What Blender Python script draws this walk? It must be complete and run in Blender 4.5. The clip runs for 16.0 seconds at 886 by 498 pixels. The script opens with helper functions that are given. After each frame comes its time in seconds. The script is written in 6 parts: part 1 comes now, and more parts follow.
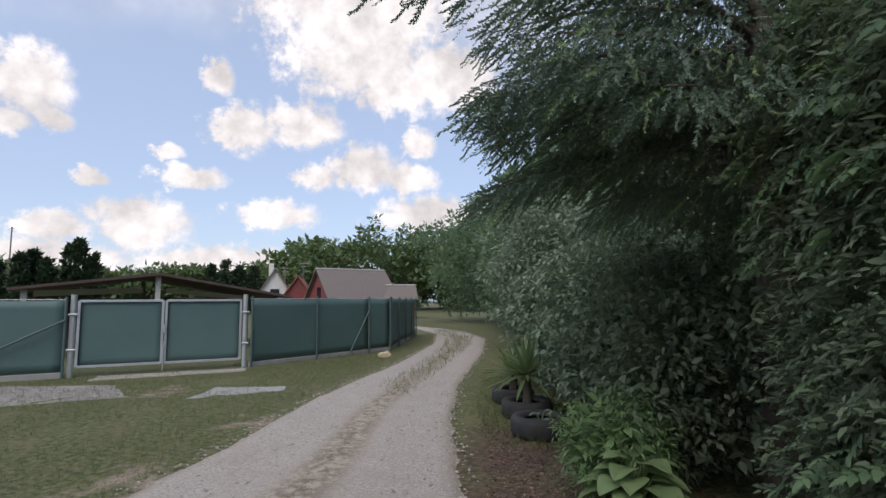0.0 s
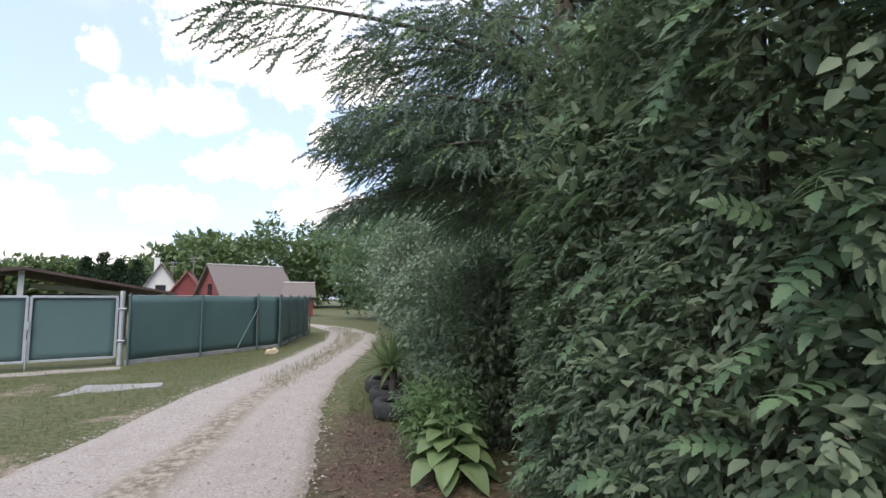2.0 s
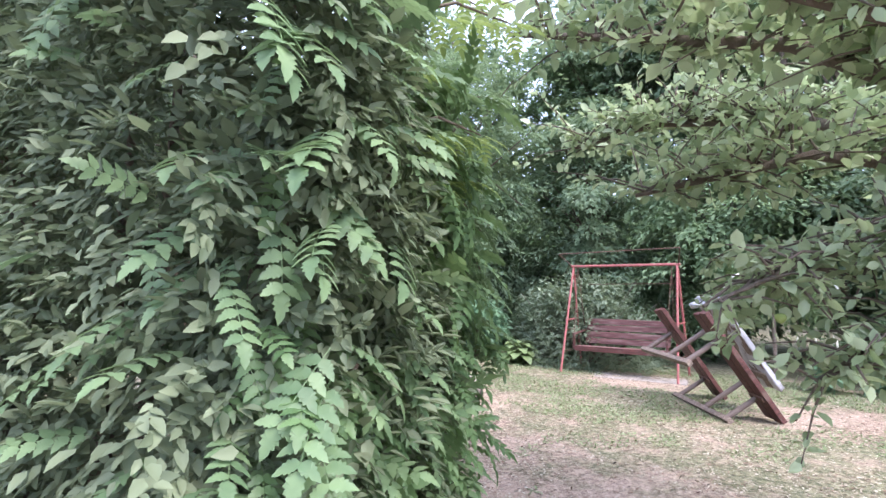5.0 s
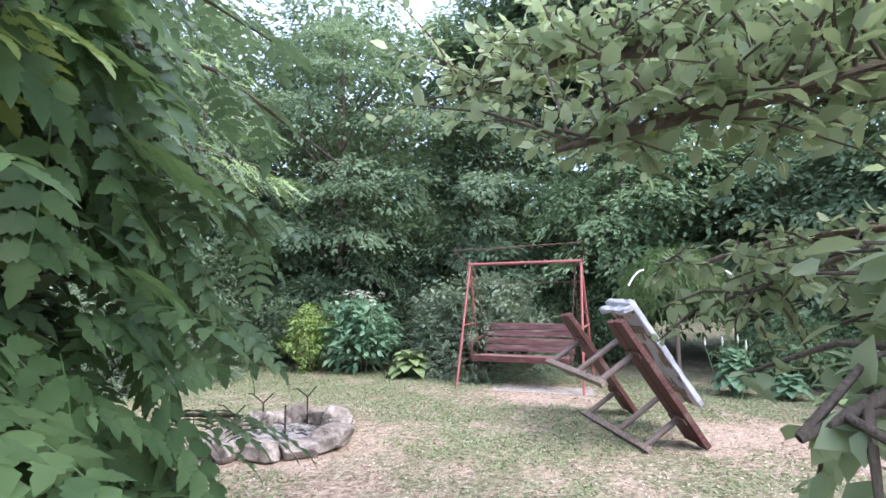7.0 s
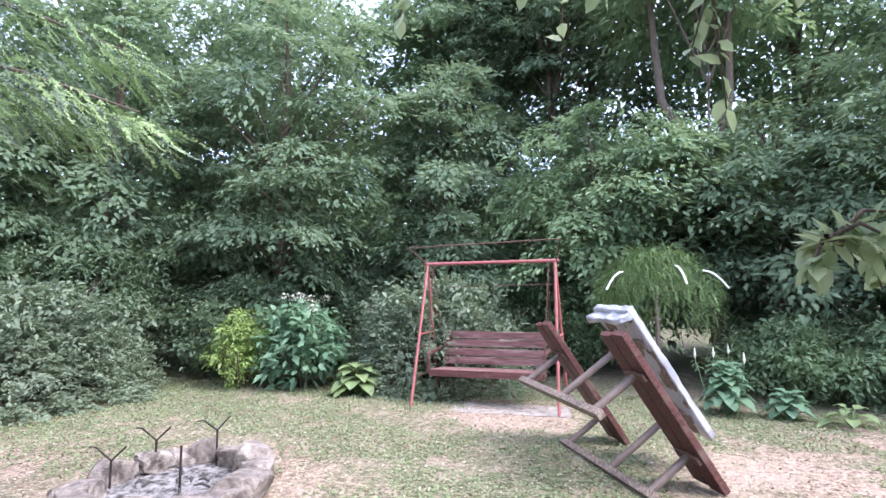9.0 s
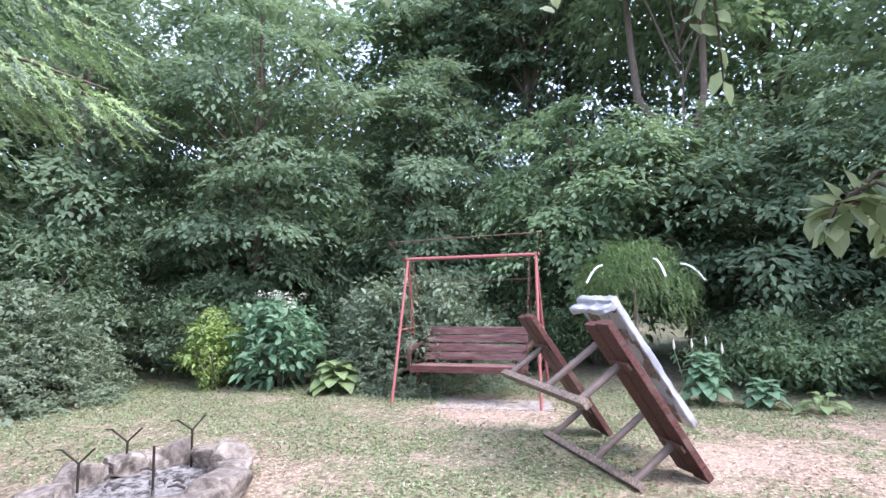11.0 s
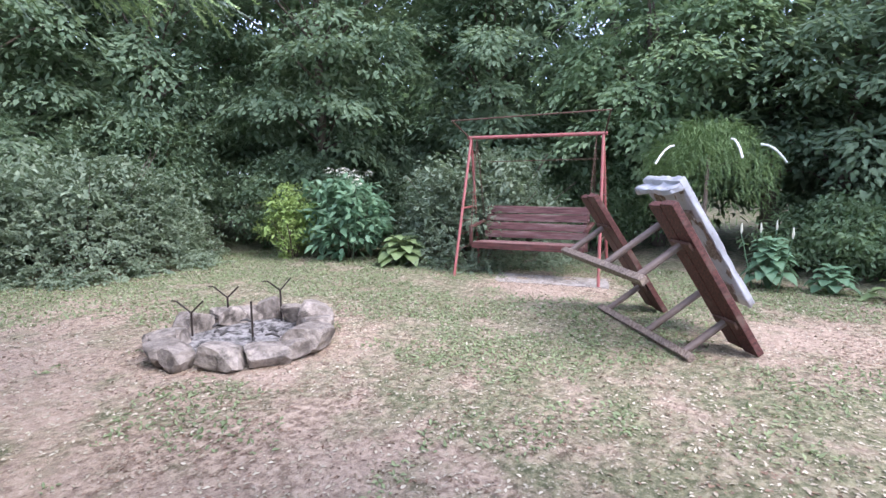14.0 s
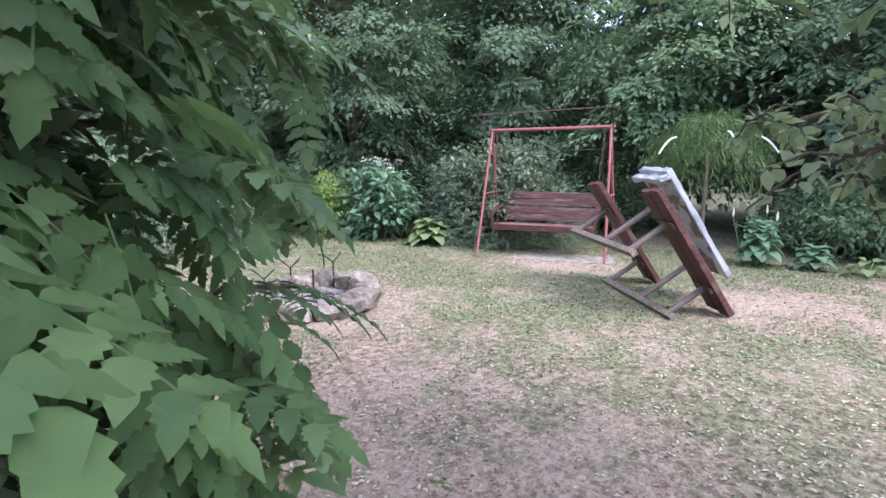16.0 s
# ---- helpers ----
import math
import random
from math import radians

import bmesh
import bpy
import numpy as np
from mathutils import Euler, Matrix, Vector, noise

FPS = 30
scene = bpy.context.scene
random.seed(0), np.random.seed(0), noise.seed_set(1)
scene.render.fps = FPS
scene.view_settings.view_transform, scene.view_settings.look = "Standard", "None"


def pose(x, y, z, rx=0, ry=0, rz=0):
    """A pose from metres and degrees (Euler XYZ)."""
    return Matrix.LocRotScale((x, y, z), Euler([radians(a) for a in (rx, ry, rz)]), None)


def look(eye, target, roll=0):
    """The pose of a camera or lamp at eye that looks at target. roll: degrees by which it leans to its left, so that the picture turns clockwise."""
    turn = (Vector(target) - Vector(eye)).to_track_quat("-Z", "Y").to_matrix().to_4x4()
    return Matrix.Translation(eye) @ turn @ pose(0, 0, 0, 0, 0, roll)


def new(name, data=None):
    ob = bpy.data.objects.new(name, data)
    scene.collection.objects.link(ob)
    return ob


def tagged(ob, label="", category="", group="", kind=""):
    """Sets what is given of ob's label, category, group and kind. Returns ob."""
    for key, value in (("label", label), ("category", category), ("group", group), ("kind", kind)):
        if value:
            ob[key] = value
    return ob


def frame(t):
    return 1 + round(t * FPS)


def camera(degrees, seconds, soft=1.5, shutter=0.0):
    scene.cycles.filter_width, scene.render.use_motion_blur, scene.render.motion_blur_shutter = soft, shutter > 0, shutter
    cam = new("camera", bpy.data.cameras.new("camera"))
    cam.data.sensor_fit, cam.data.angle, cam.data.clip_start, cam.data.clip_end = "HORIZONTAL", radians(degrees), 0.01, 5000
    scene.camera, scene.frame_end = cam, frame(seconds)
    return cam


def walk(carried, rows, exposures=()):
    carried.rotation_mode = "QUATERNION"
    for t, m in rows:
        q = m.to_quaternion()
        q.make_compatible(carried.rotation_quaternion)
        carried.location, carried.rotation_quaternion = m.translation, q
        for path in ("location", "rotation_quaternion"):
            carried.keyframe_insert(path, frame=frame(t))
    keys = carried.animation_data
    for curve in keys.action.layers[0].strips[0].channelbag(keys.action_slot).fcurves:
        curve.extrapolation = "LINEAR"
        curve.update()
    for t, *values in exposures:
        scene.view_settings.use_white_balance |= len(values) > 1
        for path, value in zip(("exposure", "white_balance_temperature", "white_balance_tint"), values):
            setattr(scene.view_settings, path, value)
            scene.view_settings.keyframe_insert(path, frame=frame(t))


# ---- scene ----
cam = camera(81.6, 16.0)
PATH = [
    (0, (0.841, -0.501, 1.366), (0.014, 1.309, 1.565), -0.4),
    (0.5, (0.994, -0.621, 1.377), (0.18, 1.195, 1.577), -0.4),
    (1, (1.138, -0.79, 1.368), (0.367, 1.044, 1.564), -0.4),
    (1.5, (1.308, -0.943, 1.372), (0.636, 0.931, 1.563), -0.2),
    (2, (1.485, -1.025, 1.37), (1.002, 0.907, 1.561), -0.0),
    (2.5, (1.58, -1.088, 1.375), (1.397, 0.894, 1.564), 0.2),
    (3, (1.614, -1.088, 1.375), (1.81, 0.895, 1.548), -0.5),
    (3.5, (1.645, -1.063, 1.353), (2.205, 0.848, 1.546), 0.5),
    (4, (1.656, -1.053, 1.346), (2.536, 0.733, 1.532), 0.7),
    (4.5, (1.667, -1.04, 1.344), (2.782, 0.612, 1.517), 0.9),
    (5, (1.72, -1.001, 1.335), (2.996, 0.53, 1.508), 0.7),
    (7.5, (3.235, 0.043, 1.492), (4.808, 1.268, 1.649), -0.7),
    (8, (3.472, 0.303, 1.475), (5.077, 1.485, 1.636), -0.3),
    (8.5, (3.609, 0.37, 1.51), (5.231, 1.53, 1.663), -0.4),
    (9, (3.784, 0.431, 1.468), (5.425, 1.562, 1.635), -0.6),
    (11.3, (3.82, 0.549, 1.405), (5.514, 1.6, 1.563), -1.1),
    (11.5, (3.805, 0.578, 1.425), (5.493, 1.641, 1.563), -0.9),
    (12, (3.769, 0.603, 1.408), (5.428, 1.717, 1.488), -0.8),
    (12.5, (3.78, 0.581, 1.39), (5.4, 1.754, 1.378), -0.7),
    (13, (3.792, 0.548, 1.368), (5.377, 1.762, 1.245), -0.5),
    (13.5, (3.776, 0.527, 1.368), (5.336, 1.758, 1.144), -0.4),
    (14, (3.691, 0.471, 1.382), (5.234, 1.71, 1.089), -0.4),
    (14.5, (3.488, 0.377, 1.404), (5.025, 1.613, 1.075), -0.5),
    (15, (3.241, 0.263, 1.465), (4.777, 1.496, 1.118), -0.4),
    (15.5, (3.096, 0.118, 1.474), (4.622, 1.364, 1.124), -0.4),
    (16, (2.948, -0.021, 1.452), (4.437, 1.267, 1.102), -0.5),
]
# the clip's own exposure opens up as it turns from the sky to the shade
EXPOSURES = [(0, 0.15, 6500, 12), (1.0, 0.25, 6500, 12), (1.5, 0.4, 6500, 12), (2.0, 0.85, 6500, 12), (2.5, 1.25, 6450, 13), (3.0, 1.8, 6400, 16), (3.5, 2.3, 6350, 22), (4.5, 2.4, 6300, 23), (5.0, 2.35, 6300, 22), (7.5, 2.2, 6200, 18), (9.0, 2.4, 6150, 22), (12.0, 2.25, 6150, 22), (13.0, 2.1, 6150, 21), (16, 2.05, 6000, 21)]
walk(cam, [(t, look(eye, target, roll)) for t, eye, target, roll in PATH], EXPOSURES)


# ---- world, sun, exposure ----
SUN_AZ, SUN_EL = radians(178), radians(50)
world = bpy.data.worlds.new("sky")
scene.world = world
world.use_nodes = True
wt = world.node_tree
wt.nodes.clear()


def wnode(kind, **settings):
    n = wt.nodes.new(kind)
    for key, value in settings.items():
        if key == "operation":
            n.operation = value
    return n


def wlink(a, b):
    wt.links.new(a, b)


sky = wt.nodes.new("ShaderNodeTexSky")
sky.sky_type = "NISHITA"
sky.sun_disc = False
sky.sun_elevation, sky.sun_rotation = SUN_EL, SUN_AZ
sky.air_density, sky.dust_density, sky.ozone_density = 1.0, 1.2, 1.5
coord = wt.nodes.new("ShaderNodeTexCoord")
sep = wt.nodes.new("ShaderNodeSeparateXYZ")
wlink(coord.outputs["Generated"], sep.inputs[0])
azim = wnode("ShaderNodeMath", operation="ARCTAN2")
wlink(sep.outputs[0], azim.inputs[0])
wlink(sep.outputs[1], azim.inputs[1])
elev = wnode("ShaderNodeMath", operation="ARCSINE")
wlink(sep.outputs[2], elev.inputs[0])
plane = wt.nodes.new("ShaderNodeCombineXYZ")
wlink(azim.outputs[0], plane.inputs[0])
wlink(elev.outputs[0], plane.inputs[1])
puff = wt.nodes.new("ShaderNodeTexNoise")
puff.inputs["Scale"].default_value, puff.inputs["Detail"].default_value, puff.inputs["Roughness"].default_value = 30.0, 8.0, 0.62
wlink(plane.outputs[0], puff.inputs["Vector"])
shift = wnode("ShaderNodeVectorMath", operation="MULTIPLY_ADD")
wlink(puff.outputs["Color"], shift.inputs[0])
shift.inputs[1].default_value = (0.05, 0.04, 0)
wlink(plane.outputs[0], shift.inputs[2])
# cumulus: azimuth from +y to +x, elevation, half width, half height, in radians
CLOUDS = [(-1.129, 0.333, 0.065, 0.06), (-1.149, 0.271, 0.035, 0.022), (-1.092, 0.283, 0.03, 0.02), (-1.039, 0.202, 0.028, 0.014),
          (-0.852, 0.391, 0.028, 0.034), (-0.809, 0.313, 0.06, 0.05), (-0.707, 0.325, 0.09, 0.045), (-0.93, 0.258, 0.03, 0.013),
          (-0.895, 0.218, 0.065, 0.022), (-0.674, 0.232, 0.042, 0.026), (-0.588, 0.252, 0.075, 0.05), (-0.5, 0.235, 0.07, 0.03),
          (-0.479, 0.301, 0.04, 0.03), (-0.964, 0.133, 0.085, 0.05), (-1.086, 0.12, 0.055, 0.026), (-0.75, 0.16, 0.085, 0.03),
          (-0.849, 0.07, 0.16, 0.032), (-0.46, 0.165, 0.11, 0.04), (-0.42, 0.42, 0.12, 0.065), (-1.2, 0.07, 0.3, 0.035), (-0.6, 0.53, 0.22, 0.1), (-0.6, 0.45, 0.17, 0.075), (-0.52, 0.4, 0.1, 0.05)]
cover = None
for az, el, w, h in CLOUDS:
    near = wnode("ShaderNodeVectorMath", operation="MULTIPLY_ADD")
    wlink(shift.outputs[0], near.inputs[0])
    near.inputs[1].default_value = (1 / w, 1 / h, 0)
    near.inputs[2].default_value = (-(az + 0.025) / w, -(el + 0.02) / h, 0)
    far = wnode("ShaderNodeVectorMath", operation="LENGTH")
    wlink(near.outputs[0], far.inputs[0])
    if cover is None:
        cover = far.outputs["Value"]
    else:
        least = wnode("ShaderNodeMath", operation="MINIMUM")
        wlink(cover, least.inputs[0])
        wlink(far.outputs["Value"], least.inputs[1])
        cover = least.outputs[0]
dense = wt.nodes.new("ShaderNodeMapRange")
dense.interpolation_type = "SMOOTHSTEP"
dense.inputs["From Min"].default_value, dense.inputs["From Max"].default_value = 1.12, 0.55
ragged = wnode("ShaderNodeMath", operation="MULTIPLY_ADD")
wlink(puff.outputs[0], ragged.inputs[0])
ragged.inputs[1].default_value = -1.5
lifted = wnode("ShaderNodeMath", operation="ADD")
wlink(cover, lifted.inputs[0])
lifted.inputs[1].default_value = 0.72
wlink(lifted.outputs[0], ragged.inputs[2])
wlink(ragged.outputs[0], dense.inputs["Value"])
# broken cloud over the rest of the sky, with a thin high veil
broad = wt.nodes.new("ShaderNodeTexNoise")
broad.inputs["Scale"].default_value, broad.inputs["Detail"].default_value = 2.3, 5.0
wlink(coord.outputs["Generated"], broad.inputs["Vector"])
veil = wt.nodes.new("ShaderNodeMapRange")
veil.inputs["From Min"].default_value, veil.inputs["From Max"].default_value = 0.46, 0.66
veil.inputs["To Max"].default_value = 0.85
wlink(broad.outputs[0], veil.inputs["Value"])
behind = wt.nodes.new("ShaderNodeMapRange")
behind.inputs["From Min"].default_value, behind.inputs["From Max"].default_value = 0.36, 0.62
behind.inputs["To Min"].default_value, behind.inputs["To Max"].default_value = 0.0, 1.0
wlink(elev.outputs[0], behind.inputs["Value"])
veiled = wnode("ShaderNodeMath", operation="MULTIPLY")
wlink(veil.outputs[0], veiled.inputs[0])
wlink(behind.outputs[0], veiled.inputs[1])
both = wnode("ShaderNodeMath", operation="MAXIMUM")
wlink(dense.outputs[0], both.inputs[0])
wlink(veiled.outputs[0], both.inputs[1])
tone = wt.nodes.new("ShaderNodeMapRange")
tone.inputs["From Min"].default_value, tone.inputs["From Max"].default_value = 0.3, 0.7
tone.inputs["To Min"].default_value, tone.inputs["To Max"].default_value = 0.76, 1.04
wlink(puff.outputs[0], tone.inputs["Value"])
lump = wt.nodes.new("ShaderNodeTexNoise")
lump.inputs["Scale"].default_value, lump.inputs["Detail"].default_value = 9.0, 3.0
wlink(plane.outputs[0], lump.inputs["Vector"])
shade = wt.nodes.new("ShaderNodeMapRange")
shade.inputs["From Min"].default_value, shade.inputs["From Max"].default_value = 0.38, 0.58
shade.inputs["To Min"].default_value, shade.inputs["To Max"].default_value = 0.72, 1.0
wlink(lump.outputs[0], shade.inputs["Value"])
toned = wnode("ShaderNodeMath", operation="MULTIPLY")
wlink(tone.outputs[0], toned.inputs[0])
wlink(shade.outputs[0], toned.inputs[1])
white = wnode("ShaderNodeVectorMath", operation="SCALE")
white.inputs[0].default_value = (9.6, 9.1, 9.05)
wlink(toned.outputs[0], white.inputs["Scale"])
blue = wt.nodes.new("ShaderNodeMix")
blue.data_type = "RGBA"
blue.inputs["Factor"].default_value = 0.42
blue.inputs["B"].default_value = (6.6, 7.9, 10.6, 1)
wlink(sky.outputs[0], blue.inputs["A"])
blend = wt.nodes.new("ShaderNodeMix")
blend.data_type = "RGBA"
wlink(both.outputs[0], blend.inputs["Factor"])
wlink(blue.outputs["Result"], blend.inputs["A"])
wlink(white.outputs[0], blend.inputs["B"])
back = wt.nodes.new("ShaderNodeBackground")
back.inputs["Strength"].default_value = 0.11
wlink(blend.outputs["Result"], back.inputs["Color"])
wout = wt.nodes.new("ShaderNodeOutputWorld")
wlink(back.outputs[0], wout.inputs["Surface"])

sun = new("sun", bpy.data.lights.new("sun", "SUN"))
sun.data.energy, sun.data.angle, sun.data.color = 1.5, radians(36), (1.0, 0.95, 0.86)
sun.matrix_world = look((0, 0, 30), (-math.sin(SUN_AZ) * 20, -math.cos(SUN_AZ) * 20, 30 - 20 * math.tan(SUN_EL)))

# ---- materials ----


def material(name, build):
    m = bpy.data.materials.new(name)
    m.use_nodes = True
    t = m.node_tree
    t.nodes.clear()
    out = t.nodes.new("ShaderNodeOutputMaterial")
    t.links.new(build(t), out.inputs["Surface"])
    return m


def tex_noise(t, scale, detail=4.0, rough=0.55, coords="Object", stretch=None):
    co = t.nodes.new("ShaderNodeTexCoord")
    n = t.nodes.new("ShaderNodeTexNoise")
    n.inputs["Scale"].default_value, n.inputs["Detail"].default_value, n.inputs["Roughness"].default_value = scale, detail, rough
    if stretch:
        mp = t.nodes.new("ShaderNodeMapping")
        mp.inputs["Scale"].default_value = stretch
        t.links.new(co.outputs[coords], mp.inputs["Vector"])
        t.links.new(mp.outputs[0], n.inputs["Vector"])
    else:
        t.links.new(co.outputs[coords], n.inputs["Vector"])
    return n.outputs[0]


def ramp(t, value, lo, hi, a=0.0, b=1.0):
    r = t.nodes.new("ShaderNodeMapRange")
    r.inputs["From Min"].default_value, r.inputs["From Max"].default_value = lo, hi
    r.inputs["To Min"].default_value, r.inputs["To Max"].default_value = a, b
    t.links.new(value, r.inputs["Value"])
    return r.outputs[0]


def mix(t, fac, a, b):
    m = t.nodes.new("ShaderNodeMix")
    m.data_type = "RGBA"
    for socket, value in (("Factor", fac), ("A", a), ("B", b)):
        if isinstance(value, bpy.types.NodeSocket):
            t.links.new(value, m.inputs[socket])
        elif socket == "Factor":
            m.inputs[socket].default_value = value
        else:
            m.inputs[socket].default_value = (*value, 1)
    return m.outputs["Result"]


def shine(t, colour, rough=0.6, metal=0.0, bump=None, depth=0.01, strength=0.5, specular=0.5):
    p = t.nodes.new("ShaderNodeBsdfPrincipled")
    for socket, value in (("Base Color", colour), ("Roughness", rough), ("Metallic", metal), ("Specular IOR Level", specular)):
        if isinstance(value, bpy.types.NodeSocket):
            t.links.new(value, p.inputs[socket])
        else:
            p.inputs[socket].default_value = (*value, 1) if socket == "Base Color" else value
    if bump is not None:
        b = t.nodes.new("ShaderNodeBump")
        b.inputs["Strength"].default_value, b.inputs["Distance"].default_value = strength, depth
        t.links.new(bump, b.inputs["Height"])
        t.links.new(b.outputs[0], p.inputs["Normal"])
    return p.outputs[0]


def leafy(name, dark, light, through_colour=None, rough=0.52, glow=0.32, scale=1.6, specular=0.35):
    """Leaves: each leaf a tone of its own between two greens, patches lighter and darker, some light let through."""
    def build(t):
        g = t.nodes.new("ShaderNodeNewGeometry")
        patch = ramp(t, tex_noise(t, scale, 3), 0.3, 0.7)
        own = t.nodes.new("ShaderNodeMath")
        own.operation = "MULTIPLY_ADD"
        t.links.new(g.outputs["Random Per Island"], own.inputs[0])
        own.inputs[1].default_value = 0.65
        half = ramp(t, patch, 0, 1, 0, 0.35)
        t.links.new(half, own.inputs[2])
        colour = mix(t, own.outputs[0], dark, light)
        face = shine(t, colour, rough, specular=specular)
        tr = t.nodes.new("ShaderNodeBsdfTranslucent")
        t.links.new(mix(t, 0.5, colour, through_colour or tuple(min(1, c * 1.5) for c in light)), tr.inputs["Color"])
        m = t.nodes.new("ShaderNodeMixShader")
        m.inputs[0].default_value = glow
        t.links.new(face, m.inputs[1])
        t.links.new(tr.outputs[0], m.inputs[2])
        return m.outputs[0]
    return material(name, build)


HEDGE_LEAF = leafy("hedge_leaf", (0.076, 0.11, 0.068), (0.23, 0.28, 0.18), (0.22, 0.3, 0.15), rough=0.6, specular=0.25)
VINE_LEAF = leafy("vine_leaf", (0.075, 0.14, 0.075), (0.22, 0.325, 0.17), (0.25, 0.37, 0.15), rough=0.5, specular=0.35, glow=0.36, scale=18)
FRESH_LEAF = leafy("fresh_leaf", (0.055, 0.115, 0.05), (0.16, 0.265, 0.12), (0.3, 0.44, 0.16), rough=0.45, specular=0.4, glow=0.36, scale=22)
YOUNG_LEAF = leafy("young_leaf", (0.2, 0.3, 0.09), (0.37, 0.48, 0.18), (0.42, 0.55, 0.18))
APPLE_LEAF = leafy("apple_leaf", (0.2, 0.28, 0.155), (0.5, 0.58, 0.39), (0.36, 0.48, 0.2), glow=0.4)
TREE_LEAF = leafy("tree_leaf", (0.092, 0.15, 0.1), (0.2, 0.272, 0.182), (0.28, 0.4, 0.17), glow=0.42, scale=0.7, rough=0.8, specular=0.06)
TREE_LEAF_LIGHT = leafy("tree_leaf_light", (0.115, 0.19, 0.115), (0.25, 0.345, 0.21), (0.34, 0.48, 0.2), glow=0.42, scale=0.7, rough=0.8, specular=0.06)
FAR_LEAF = leafy("far_leaf", (0.054, 0.096, 0.047), (0.175, 0.228, 0.102), (0.25, 0.36, 0.08), glow=0.25, scale=0.15)
GREY_LEAF = leafy("grey_leaf", (0.115, 0.167, 0.115), (0.333, 0.402, 0.293), (0.26, 0.36, 0.18), scale=1.2)
BUSH_LEAF = leafy("bush_leaf", (0.085, 0.128, 0.09), (0.27, 0.335, 0.245), (0.28, 0.4, 0.18), scale=1.2, rough=0.7, specular=0.15)
YELLOW_LEAF = leafy("yellow_leaf", (0.15, 0.25, 0.07), (0.33, 0.44, 0.16), (0.45, 0.58, 0.15))
HYDRANGEA_LEAF = leafy("hydrangea_leaf", (0.067, 0.156, 0.094), (0.215, 0.348, 0.218))
HOSTA_LEAF = leafy("hosta_leaf", (0.125, 0.2, 0.085), (0.3, 0.39, 0.2), (0.36, 0.48, 0.18), rough=0.45)
PETAL = leafy("petal", (0.6, 0.62, 0.52), (0.8, 0.8, 0.72))
NEEDLE = leafy("needle", (0.08, 0.125, 0.095), (0.19, 0.255, 0.18), (0.18, 0.26, 0.13), glow=0.2, scale=0.9)
NEEDLE_TIP = leafy("needle_tip", (0.17, 0.29, 0.13), (0.36, 0.48, 0.23), (0.3, 0.42, 0.15), glow=0.3, scale=0.9)
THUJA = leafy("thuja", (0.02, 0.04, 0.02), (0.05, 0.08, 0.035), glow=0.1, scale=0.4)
FEATHER = leafy("feather", (0.09, 0.165, 0.07), (0.25, 0.36, 0.16), (0.2, 0.32, 0.1), glow=0.3)
GRASS = leafy("grass", (0.05, 0.085, 0.022), (0.15, 0.175, 0.06), (0.3, 0.35, 0.1), glow=0.25, scale=0.8)
CLOVER = leafy("clover", (0.12, 0.175, 0.085), (0.3, 0.365, 0.205), (0.34, 0.42, 0.2), glow=0.3, scale=0.8)
LITTER = leafy("litter", (0.19, 0.15, 0.1), (0.58, 0.54, 0.44), glow=0.05, scale=2)
FRUIT = leafy("fruit", (0.2, 0.26, 0.08), (0.32, 0.4, 0.13), glow=0.0)
BROWN_LITTER = leafy("brown_litter", (0.05, 0.03, 0.022), (0.28, 0.18, 0.13), glow=0.0, scale=2)
PEBBLE = leafy("pebble", (0.176, 0.152, 0.132), (0.480, 0.440, 0.400), glow=0.0, scale=2, rough=0.9)
YUCCA_LEAF = leafy("yucca_leaf", (0.07, 0.12, 0.05), (0.2, 0.26, 0.12), rough=0.4)


def bark_build(t):
    n = tex_noise(t, 6, 6, 0.65, stretch=(4, 4, 0.8))
    return shine(t, mix(t, n, (0.06, 0.045, 0.035), (0.2, 0.16, 0.13)), 0.9, bump=n, depth=0.03, strength=0.8)


BARK = material("bark", bark_build)


def wood_build(t):
    n = tex_noise(t, 5, 6, 0.6, stretch=(1.0, 12, 12))
    w = ramp(t, tex_noise(t, 7, 5), 0.56, 0.68, 0, 0.7)
    c = mix(t, ramp(t, n, 0.35, 0.65), (0.035, 0.012, 0.011), (0.125, 0.043, 0.04))
    return shine(t, mix(t, w, c, (0.14, 0.095, 0.08)), 0.6, bump=n, depth=0.004, strength=0.6)


RED_WOOD = material("red_wood", wood_build)


def worn_wood_build(t):
    n = tex_noise(t, 5, 6, 0.6, stretch=(1.0, 14, 14))
    bare = ramp(t, tex_noise(t, 4, 6, 0.65, stretch=(0.6, 5, 5)), 0.5, 0.66, 0, 0.75)
    c = mix(t, ramp(t, n, 0.35, 0.65), (0.07, 0.03, 0.03), (0.21, 0.1, 0.098))
    return shine(t, mix(t, bare, c, (0.3, 0.22, 0.2)), 0.75, bump=n, depth=0.005, strength=0.7)


WORN_WOOD = material("worn_wood", worn_wood_build)


def grey_wood_build(t):
    n = tex_noise(t, 5, 6, 0.6, stretch=(1.0, 12, 12))
    return shine(t, mix(t, ramp(t, n, 0.35, 0.65), (0.085, 0.06, 0.05), (0.29, 0.235, 0.195)), 0.8, bump=n, depth=0.004, strength=0.6)


GREY_WOOD = material("grey_wood", grey_wood_build)


def red_paint_build(t):
    n = tex_noise(t, 14, 5)
    r = ramp(t, tex_noise(t, 9, 6, 0.7), 0.54, 0.62)
    return shine(t, mix(t, r, mix(t, n, (0.24, 0.062, 0.062), (0.36, 0.125, 0.125)), (0.22, 0.12, 0.09)), 0.5, bump=n, depth=0.002)


RED_PAINT = material("red_paint", red_paint_build)


